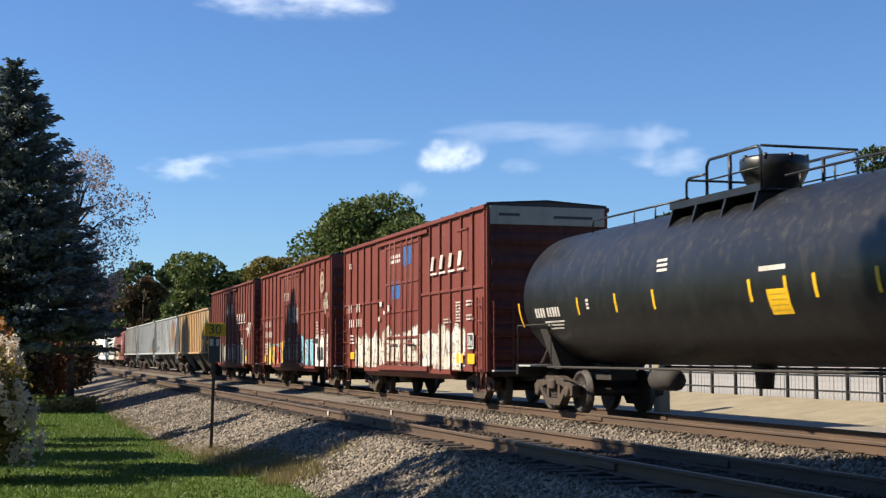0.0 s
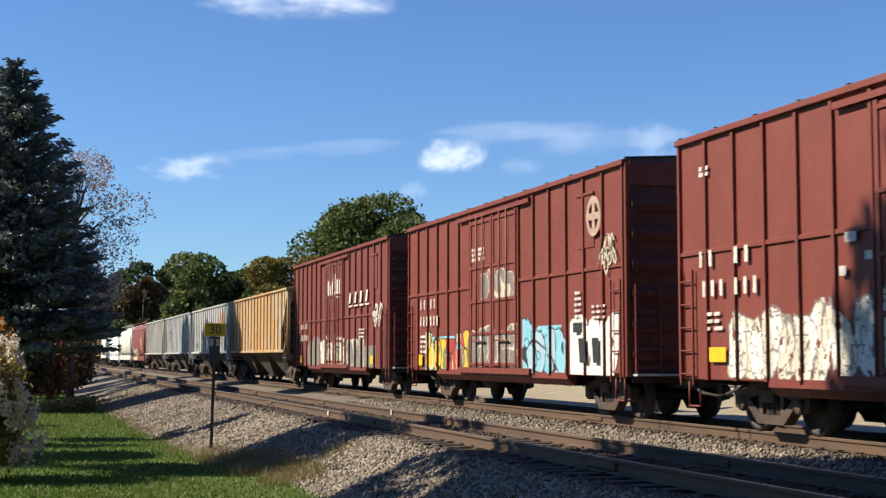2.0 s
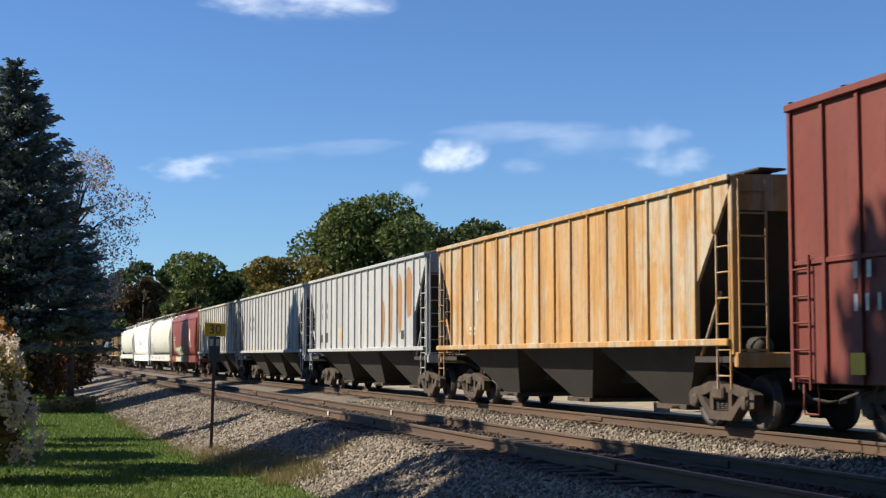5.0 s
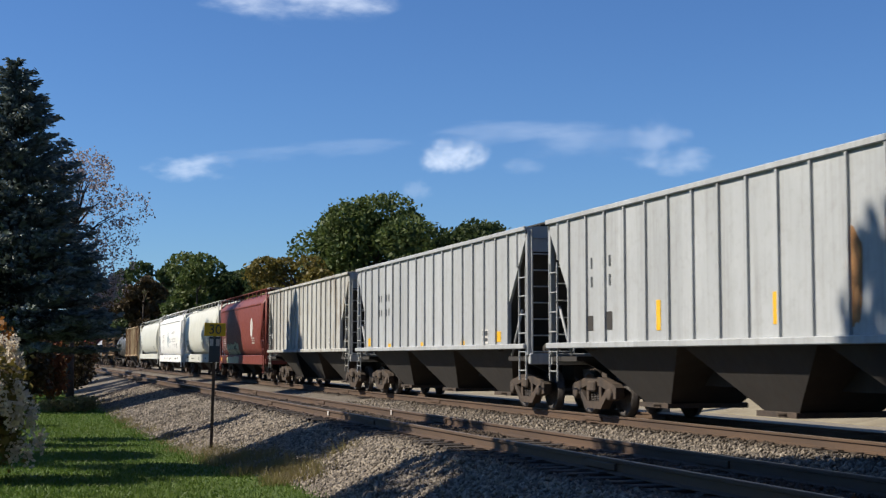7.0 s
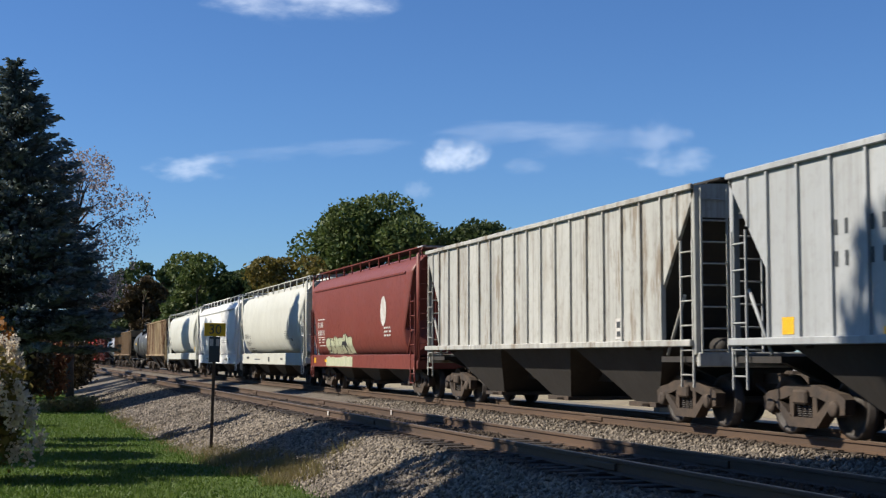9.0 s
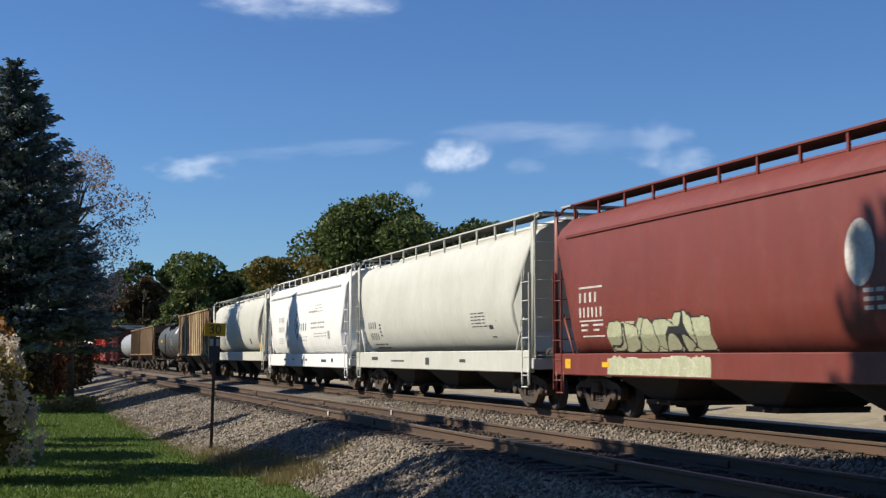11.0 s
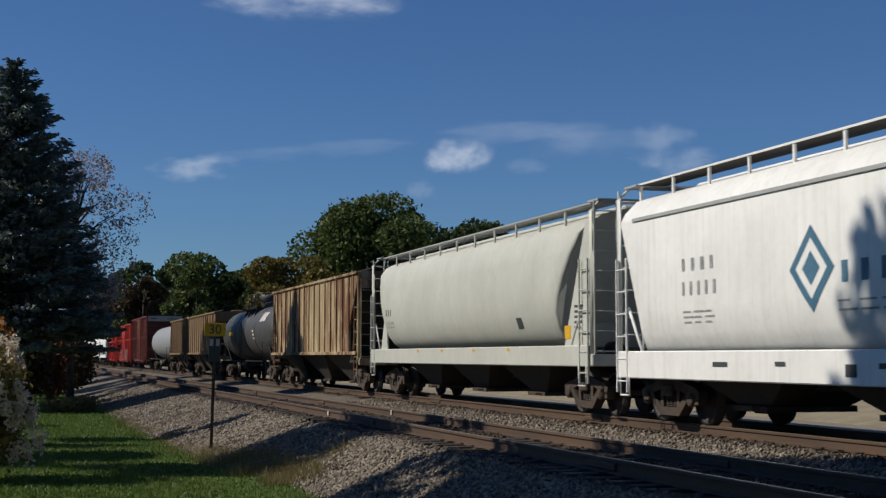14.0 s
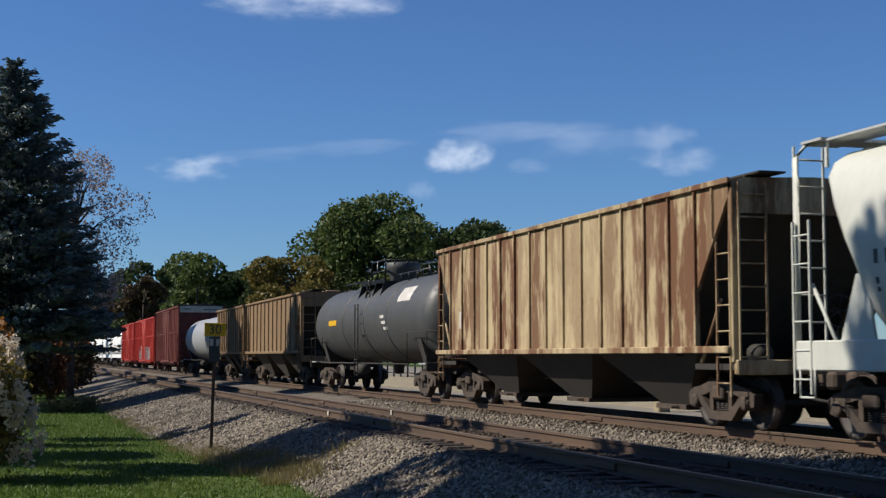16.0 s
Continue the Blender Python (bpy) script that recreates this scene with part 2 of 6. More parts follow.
def spring_mesh():
    s = Shape()
    s.tube([(0.06 * math.cos(k * 0.9), 0.06 * math.sin(k * 0.9), 0.30 + 0.2 * k / 40) for k in range(41)], 0.016, 4)
    return s.mesh("spring", M_WHEEL)


def bolster_mesh():
    s = Shape()
    s.soft_box(-1.16, 1.16, -0.2, 0.2, 0.50, 0.72, 0.03)
    s.disc(0, 0, 0.72, [(0, 0.35), (0.10, 0.33)], "z", 16)
    s.box(-0.6, 0.6, -0.75, -0.68, 0.36, 0.5)
    s.box(-0.6, 0.6, 0.68, 0.75, 0.36, 0.5)
    return s.mesh("truck", M_TRUCK)


ME_WHEELS, ME_SIDE, ME_SPRING, ME_BOLSTER = wheelset_mesh(), sideframe_mesh(), spring_mesh(), bolster_mesh()
rolling = []      # wheelsets that turn


def truck(car, y):
    t = part("truck", ME_BOLSTER, None, car, "rust-brown cast steel truck with two wheelsets", at=pose(0, y, 0))
    for x in (-1.0, 1.0):
        part("sideframe", ME_SIDE, None, t, at=pose(x, 0, 0))
        for q in (-0.15, 0.0, 0.15):
            part("spring", ME_SPRING, None, t, at=pose(x, q, 0))
    for q in (-0.89, 0.89):
        rolling.append(part("wheelset", ME_WHEELS, None, t, at=pose(0, q, WHEEL_R)))


def coupler(car, half, body_end):
    for e in (-1, 1):
        s = Shape()
        a, b = sorted((e * (body_end - 0.6), e * half))
        s.box(-0.11, 0.11, a, b, 0.76, 0.94)
        s.soft_box(-0.19, 0.15, e * half - 0.14, e * half + 0.14, 0.70, 0.99, 0.05)
        part("coupler", s, M_TRUCK, car)
        h = Shape().tube([(-0.35, e * (body_end - 0.1), 0.75), (-0.36, e * (half - 0.25), 0.55), (-0.2, e * half, 0.50), (-0.05, e * (half + 0.1), 0.52)], 0.03, 6)
        part("brake_hose", h, M_UNDER, car)


def ladder(car, material, x, y, z0, z1, along, width=0.45, rungs=None, r=0.02):
    """A ladder with two stiles at (x, y); its rungs run along 'x' or 'y'."""
    dx, dy = (width / 2, 0) if along == "x" else (0, width / 2)
    s, r = Shape(), r * 0.85
    for e in (-1, 1):
        s.box(x + e * dx - r, x + e * dx + r, y + e * dy - r, y + e * dy + r, z0, z1)
    la = part("ladder", s, material, car)
    n = rungs or max(2, round((z1 - z0) / 0.42))
    for i in range(n):
        z = z0 + (z1 - z0) * (i + 0.5) / n
        part("rung", Shape().tube([(x - dx, y - dy, z), (x + dx, y + dy, z)], 0.016, 5), material, la)
    return la


def brake_wheel(car, x, y, z):
    s = Shape()
    ring = [(x + 0.27 * math.cos(a * math.pi / 9), y, z + 0.27 * math.sin(a * math.pi / 9)) for a in range(19)]
    s.tube(ring, 0.018, 5)
    for k in range(5):
        a = k * 2 * math.pi / 5
        s.tube([(x, y, z), (x + 0.27 * math.cos(a), y, z + 0.27 * math.sin(a))], 0.012, 4)
    s.tube([(x, y, z), (x, y + 0.18, z)], 0.05, 8)
    part("brake_wheel", s, M_UNDER, car)


def bars(name, car, material, items, x=-1.665, label=""):
    """Plain bars in place of lettering: (y of the left end as seen, z, width, height, slant); large ones are parts of their own."""
    def quad(s, y, z, w, h, d=0.0):
        xa, xb = (x(z), x(z + h)) if callable(x) else (x, x)
        s.add([(xa, y, z), (xa, y - w, z), (xb, y - w - d, z + h), (xb, y - d, z + h)], [(0, 1, 2, 3)])

    loose = Shape()
    for it in items:
        if name == "paint_patch" or it[2] * it[3] > 0.03:
            s = Shape()
            quad(s, *it)
            part(name, s, material, car, label)
        else:
            quad(loose, *it)
    if loose.v:
        tagged(part(name, loose, material, car, label), kind="stuff")


def block_rows(y, z, rows, w, h, gap=0.06, n=3):
    """Groups of short bars that stand for illegible lines."""
    out, rnd = [], random.Random(int(abs(y) * 977 + z * 131))
    for r in range(rows):
        q = y
        for k in range(n):
            ww = w / n * rnd.uniform(0.5, 0.95)
            out.append((q, z - r * (h + gap), ww, h))
            q -= w / n
    return out


def glyphs(y, z, count, h, w, gap, slant=0.0, seed=1):
    """Plain blocks in place of characters."""
    rnd = random.Random(seed)
    return [(y - k * (w + gap), z, w * rnd.uniform(0.42, 0.55), h * 0.9, slant) for k in range(count)]


def scribble(car, y0, y1, z0, z1, seed, material, x=-1.664, width=0.045, turns=7):
    """A looping line of spray paint."""
    rnd = random.Random(seed)
    pts, n = [], turns * 10
    for k in range(n):
        f = k / (n - 1)
        pts.append((y1 + (y0 - y1) * (0.08 + 0.84 * f) + (y1 - y0) * 0.16 * math.cos(k * 0.63 + seed), (z0 + z1) / 2 + (z1 - z0) * 0.42 * math.sin(k * 0.63 * 1.07) * (0.55 + 0.45 * math.sin(k * 0.17 + seed))))
    s = Shape()
    for (a, b), (c, d) in zip(pts, pts[1:]):
        u = Vector((c - a, d - b)).normalized() * width / 2
        s.add([(x, a - u.y, b + u.x), (x, a + u.y, b - u.x), (x, c + u.y, d - u.x), (x, c - u.y, d + u.x)], [(0, 1, 2, 3)])
    part("graffiti", s, material, car, "looping spray-painted line")


GRAFFITI = {}


def spray(key):
    cols = {"white": (0.74, 0.73, 0.68), "cream": (0.60, 0.56, 0.46), "grey": (0.20, 0.18, 0.165), "black": (0.02, 0.02, 0.025), "cyan": (0.20, 0.50, 0.62),
            "blue": (0.03, 0.12, 0.36), "green": (0.16, 0.24, 0.11), "red": (0.40, 0.04, 0.03), "yellow": (0.75, 0.47, 0.04), "pale": (0.48, 0.50, 0.33), "sky": (0.36, 0.50, 0.60)}
    if key not in GRAFFITI:
        c = cols[key]
        GRAFFITI[key] = mottled("spray_" + key, c, tuple(v * 0.8 for v in c), 2.5, 0.6, 0.4, 0.7, 0.1)
    return GRAFFITI[key]


def graffiti(car, y0, y1, z0, z1, seed, fills, edge, rib_at=None, x=-1.606, lobes=9, back=None, step=0.026, calm=False):
    """Sprayed bubble letters: upright lobes with an outline, laid over panel and posts alike."""
    rnd = random.Random(seed)
    shapes = []
    for k in range(lobes):
        cy = y0 + (y1 - y0) * (k + 0.5) / lobes + rnd.uniform(-0.12, 0.12)
        h = (z1 - z0) * rnd.uniform(0.72, 1.0)
        w = (y1 - y0) / lobes * rnd.uniform(0.5, 0.75)
        shapes.append((cy, z0 + h * 0.5, w, h * 0.52, rnd.uniform(-0.25, 0.25), rnd.choice(fills), cy + rnd.uniform(-0.3, 0.3) * w, z0 + h * rnd.uniform(0.35, 0.7), rnd.random() < 0.35))
    names = list(dict.fromkeys(fills + [edge] + ([back] if back else [])))
    cells = {n: [] for n in names}
    ny, nz = int((y1 - y0) / step), int((z1 - z0) / step)
    for i in range(ny):
        for j in range(nz):
            y, z = y0 + (i + 0.5) * step, z0 + (j + 0.5) * step
            wob = noise.noise((y * 2.2, z * 2.2, seed)) * 0.30 + noise.noise((y * 7, z * 4, seed)) * 0.22
            stroke = abs(noise.noise((y * 4.6, z * 1.5, seed + 3))) < 0.035 or abs(noise.noise((y * 1.4, z * 5.0, seed + 4))) < 0.02
            worn = noise.noise((y * 10, z * 4.5, seed + 6)) > (0.7 if calm else 0.45)
            if calm:        # broad plain letters with few lines
                wob, stroke = wob * 0.55, abs(noise.noise((y * 0.9, z * 0.7, seed + 3))) < 0.022
            pick = None
            for cy, cz, w, h, tilt, col, hy, hz, hollow in shapes:
                u, v = (y - cy - tilt * (z - cz)) / w, (z - cz) / h
                q = (abs(u) ** 2.6 + abs(v) ** 3.4) ** 0.35 + wob
                hole = math.hypot((y - hy) / (w * 0.26), (z - hz) / (h * 0.16)) + wob
                if q < 1 and not worn and (hole > 1 or not hollow):
                    pick = edge if q > 0.92 or stroke or (hollow and hole < 1.25) else col
                    if pick != edge and noise.noise((y * 3.2 + 9, z * 1.3, seed)) > 0.14 and len(fills) > 1:
                        pick = fills[(fills.index(col) + 1) % len(fills)]
            if pick is None and back and noise.noise((y * 0.9, z * 1.5, seed + 5)) > -0.12 and z < z0 + (z1 - z0) * 0.8:
                pick = back
            if pick:
                cells[pick].append((i, j))
    for n, cl in cells.items():
        if not cl:
            continue
        s = Shape()
        runs = []
        for i, j in sorted(cl):
            if runs and runs[-1][0] == i and runs[-1][2] == j and not (callable(x) and j - runs[-1][1] > 2):
                runs[-1][2] = j + 1
            else:
                runs.append([i, j, j + 1])
        for i, j, k in runs:
            y, za, zb = y0 + i * step, z0 + j * step, z0 + k * step
            xx = x(za) if callable(x) else x - 0.062 if rib_at and rib_at(y + step / 2) else x
            xt = x(zb) if callable(x) else xx
            s.add([(xx, y, za), (xx, y + step, za), (xt, y + step, zb), (xt, y, zb)], [(0, 1, 2, 3)])
        tagged(part("graffiti", s, spray(n), car), n + " spray-painted graffiti", kind="stuff")


def side_sill_bits(car, L, z, material):
    for y in (-L / 2 + 0.4, L / 2 - 0.4):
        s = Shape()
        for q in (-0.2, 0.2):
            s.tube([(-1.55, y + q, z), (-1.55, y + q, z - 0.45)], 0.018, 5)
        s.tube([(-1.55, y - 0.2, z - 0.45), (-1.55, y + 0.2, z - 0.45)], 0.02, 5)
        part("stirrup_step", s, material, car)


# ---- box cars ----
def boxcar(T0, T1, material, label, top=4.88, white_top=False, ribs=0.9, corrugations=6, door_w=3.9, belt=2.98, name="box_car"):
    half = (T1 - T0) * SPEED / 2
    L = (T1 - T0) * SPEED - 2 * 0.95
    e = L / 2
    car = thing(name, pose(FAR_X, SPEED * (T0 + T1) / 2 - 3.33, 0), label, "box car", "cars of the freight train")
    z0 = 0.84
    # oxide-red cars get end sheets with the shade put into their colour
    end_red = material if material is M_BRIGHT_RED else M_BOX_END
    for s in (-1, 1):
        a, b = sorted((s * (e - 0.01), s * (e + 0.012)))
        part("end_sheet", Shape().box(-1.54, 1.54, a, b, z0 + 0.02, top - 0.04), end_red, car, "corrugated end sheet, painted as in shade on oxide-red cars")
    part("body", Shape().soft_box(-1.6, 1.6, -e, e, z0, top, 0.015), material, car)
    # roof: low ridge with cross seams, and the eave rails
    part("roof", Shape().prism([(-1.63, top - 0.03), (-1.63, top + 0.03), (0, top + 0.13), (1.63, top + 0.03), (1.63, top - 0.03)], "y", -e - 0.02, e + 0.02), M_ROOF, car, "dark weathered steel roof")
    for x in (-1.64, 1.64):
        part("eave_rail", Shape().soft_box(x - 0.045, x + 0.045, -e - 0.02, e + 0.02, top - 0.09, top + 0.02, 0.012), material, car)
    n = int(L / 1.3)
    for k in range(n + 1):
        y = -e + L * k / n
        part("roof_seam", Shape().prism([(-1.6, top + 0.03), (-1.6, top + 0.07), (0, top + 0.17), (1.6, top + 0.07), (1.6, top + 0.03), (0, top + 0.12)], "y", y - 0.03, y + 0.03), M_UNDER, car)
    d0, d1 = -door_w / 2, door_w / 2
    posts = []
    for side in (-1, 1):
        k = int((e - d1) / ribs)
        for i in range(k + 1):
            y = side * (d1 + 0.06 + i * (e - d1 - 0.12) / k)
            posts.append(y)
            part("side_post", Shape().prism([(-1.6, y - 0.042), (-1.655, y - 0.036), (-1.655, y + 0.036), (-1.6, y + 0.042)], "z", z0, top - 0.12), material, car)
        a, b = (d1 + 0.1, e - 0.06) if side > 0 else (-e + 0.06, -d1 - 0.1)
        part("belt_rail", Shape().prism([(-1.6, belt - 0.05), (-1.64, belt - 0.03), (-1.64, belt + 0.03), (-1.6, belt + 0.05)], "y", a, b), material, car)
    hx = -e + 1.9
    hatch = part("access_panel", Shape().soft_box(-1.622, -1.6, hx - 0.42, hx + 0.42, top - 1.55, top - 0.42, 0.008), material, car)
    part("panel_rail", Shape().soft_box(-1.65, -1.622, hx - 0.45, hx + 0.45, top - 0.48, top - 0.42, 0.008), material, hatch)
    # doors: two leaves with frames, lock rods and a threshold track
    for y0, y1 in ((d0 + 0.04, -0.03), (0.03, d1 - 0.04)):
        door = part("door", Shape().soft_box(-1.64, -1.6, y0, y1, z0 + 0.14, top - 0.30, 0.01), material, car)
        for z in (z0 + 0.2, z0 + 0.95, z0 + 1.75, z0 + 2.6, top - 0.4):
            part("door_rail", Shape().prism([(-1.64, z - 0.045), (-1.672, z - 0.03), (-1.672, z + 0.03), (-1.64, z + 0.045)], "y", y0, y1), material, door)
        for y in (y0 + 0.05, y1 - 0.05):
            part("door_stile", Shape().box(-1.668, -1.64, y - 0.05, y + 0.05, z0 + 0.14, top - 0.3), material, door)
        for y in (y0 + (y1 - y0) * 0.35, y0 + (y1 - y0) * 0.65):
            part("lock_rod", Shape().tube([(-1.69, y, z0 + 0.1), (-1.69, y, top - 0.2)], 0.022, 6), material, door)
        part("handle", Shape().tube([(-1.70, y0 + 0.4, z0 + 0.75), (-1.72, y1 - 0.4, z0 + 0.78)], 0.022, 6), material, door)
    for z, t in ((z0 + 0.05, 0.07), (top - 0.22, 0.05)):
        part("door_track", Shape().box(-1.70, -1.6, d0 - 0.9, d1 + 0.9, z - t, z + t), material, car)
    part("side_sill", Shape().prism([(-1.62, z0 + 0.05), (-1.62, z0 - 0.08), (-1.45, z0 - 0.22), (-1.4, z0)], "y", -e * 0.62, e * 0.62), material, car)
    # ends: horizontal corrugations, the panel above them and corner posts
    for s in (-1, 1):
        span = top - 0.55 - (z0 + 0.15)
        for k in range(corrugations):
            z = z0 + 0.15 + span * (k + 0.5) / corrugations
            h = span / corrugations * 0.34
            pr = [(s * e, z - h), (s * (e + 0.075), z - h * 0.55), (s * (e + 0.11), z), (s * (e + 0.075), z + h * 0.55), (s * e, z + h)]
            part("end_corrugation", Shape().prism(pr, "x", -1.5, 1.5), end_red, car)
        for x in (-1.57, 1.57):
            part("corner_post", Shape().soft_box(x - 0.05, x + 0.05, s * e - 0.05, s * e + 0.05, z0, top - 0.05, 0.012), material, car)
        a, b = sorted((s * e, s * (e + 0.06)))
        part("end_panel", Shape().soft_box(-1.53, 1.53, a, b, top - 0.47, top - 0.01, 0.01), M_ENDCAP if white_top else material, car, "white end panel, greyed to paint in its shade" if white_top else "")
        if white_top:
            for x0, x1, z in ((-1.3, -0.75, top - 0.26), (0.15, 1.2, top - 0.30)):
                part("lettering", Shape().box(x0, x1, *sorted((s * (e + 0.058), s * (e + 0.063))), z, z + 0.07), M_DARKMARK, car)
        part("end_sill", Shape().soft_box(-1.5, 1.5, a, b + 0.0, z0 - 0.1, z0 + 0.12, 0.02), M_UNDER, car)
        ladder(car, material, -1.2, s * (e + 0.12), z0, 2.6, "x", 0.5, 5)
        ladder(car, material, -1.665, s * (e - 0.35), z0 - 0.1, 2.7, "y", 0.45, 5)
        cross = Shape().box(-1.5, 1.5, s * (e + 0.15) - 0.12, s * (e + 0.15) + 0.12, z0 + 0.02, z0 + 0.06)
        part("crossover_step", cross, M_GALV, car)
    brake_wheel(car, 0.55, -e - 0.16, 2.3)
    part("centre_sill", Shape().box(-0.35, 0.35, -e, e, 0.62, z0 + 0.01), M_UNDER, car)
    for y in (-3.2, -1.6, 0, 1.6, 3.2):
        part("cross_bearer", Shape().prism([(-1.5, z0), (-1.5, z0 - 0.12), (-0.35, 0.55), (0.35, 0.55), (1.5, z0 - 0.12), (1.5, z0)], "y", y - 0.06, y + 0.06), M_UNDER, car)
    part("brake_reservoir", Shape().disc(-0.8, 1.9, 0.62, [(0, 0.05), (0.05, 0.2), (0.9, 0.2), (0.95, 0.05)], "y", 12), M_UNDER, car)
    side_sill_bits(car, L, z0, material)
    coupler(car, half, e)
    for y in (-e + 2.1, e - 2.1):
        truck(car, y)
    return car, e, (lambda y, p=posts: any(abs(y - q) < 0.05 for q in p))


# ---- covered hoppers with ribbed flat sides ----
def bay(car, material, yc, half_y, z_top, z_low, x_top):
    """A funnel under the car that narrows to a sliding gate."""
    s = Shape()
    top = [(-x_top, yc - half_y, z_top), (x_top, yc - half_y, z_top), (x_top, yc + half_y, z_top), (-x_top, yc + half_y, z_top)]
    g = half_y * 0.24
    low = [(-0.75, yc - g, z_low), (0.75, yc - g, z_low), (0.75, yc + g, z_low), (-0.75, yc + g, z_low)]
    s.loft([top, low], smooth=False)
    b = part("hopper_bay", s, material, car)
    part("outlet_gate", Shape().box(-0.85, 0.85, yc - g - 0.08, yc + g + 0.08, z_low - 0.09, z_low), M_TRUCK, b)
    part("gate_shaft", Shape().tube([(-1.0, yc - 0.3, z_low - 0.03), (1.0, yc - 0.3, z_low - 0.03)], 0.04, 6), M_TRUCK, b)


def end_cage(car, material, e, half, z_sill, top, slope_foot, posts=True):
    """What stands at each end of a hopper: platform, corner posts, ladders, grab irons and the brake gear."""
    for s in (-1, 1):
        a, b = sorted((s * (slope_foot - 0.2), s * e))
        part("end_platform", Shape().box(-1.5, 1.5, a, b, z_sill - 0.22, z_sill - 0.12), M_UNDER, car)
        part("end_sill", Shape().soft_box(-1.52, 1.52, s * e - 0.06, s * e + 0.06, z_sill - 0.30, z_sill - 0.05, 0.02), material, car)
        for x in (-1.5, 1.5):
            if posts:
                part("corner_post", Shape().soft_box(x - 0.06, x + 0.06, s * (e - 0.06) - 0.06, s * (e - 0.06) + 0.06, z_sill - 0.1, top, 0.015), material, car)
            part("slant_strut", Shape().tube([(x, s * (slope_foot + 0.05), z_sill - 0.1), (x, s * (e - 0.5), z_sill + 0.95)], 0.03, 5), material, car)
        ladder(car, material, -1.56, s * (e - 0.3), z_sill - 0.65, min(top, z_sill + 1.9), "y", 0.45, 6, 0.02)
        ladder(car, material, -1.2, s * (e + 0.04), z_sill - 0.2, top, "x", 0.5, 8, 0.018)
        part("bolster_web", Shape().prism([(-1.3, z_sill - 0.2), (1.3, z_sill - 0.2), (0.4, 0.75), (-0.4, 0.75)], "y", s * (slope_foot + 0.15) - 0.08, s * (slope_foot + 0.15) + 0.08), M_UNDER, car)
    brake_wheel(car, 0.35, -e - 0.08, z_sill + 0.75)
    part("brake_cylinder", Shape().disc(-0.75, -e + 0.35, z_sill + 0.05, [(0, 0.05), (0.04, 0.16), (0.4, 0.16), (0.45, 0.06)], "y", 12), M_UNDER, car)
    part("air_reservoir", Shape().disc(0.4, e - 1.1, z_sill + 0.1, [(0, 0.05), (0.06, 0.2), (0.75, 0.2), (0.8, 0.05)], "y", 12), M_UNDER, car)
    part("centre_sill", Shape().box(-0.32, 0.32, -half + 0.9, half - 0.9, 0.68, 1.0), M_UNDER, car)
    coupler(car, half, e)


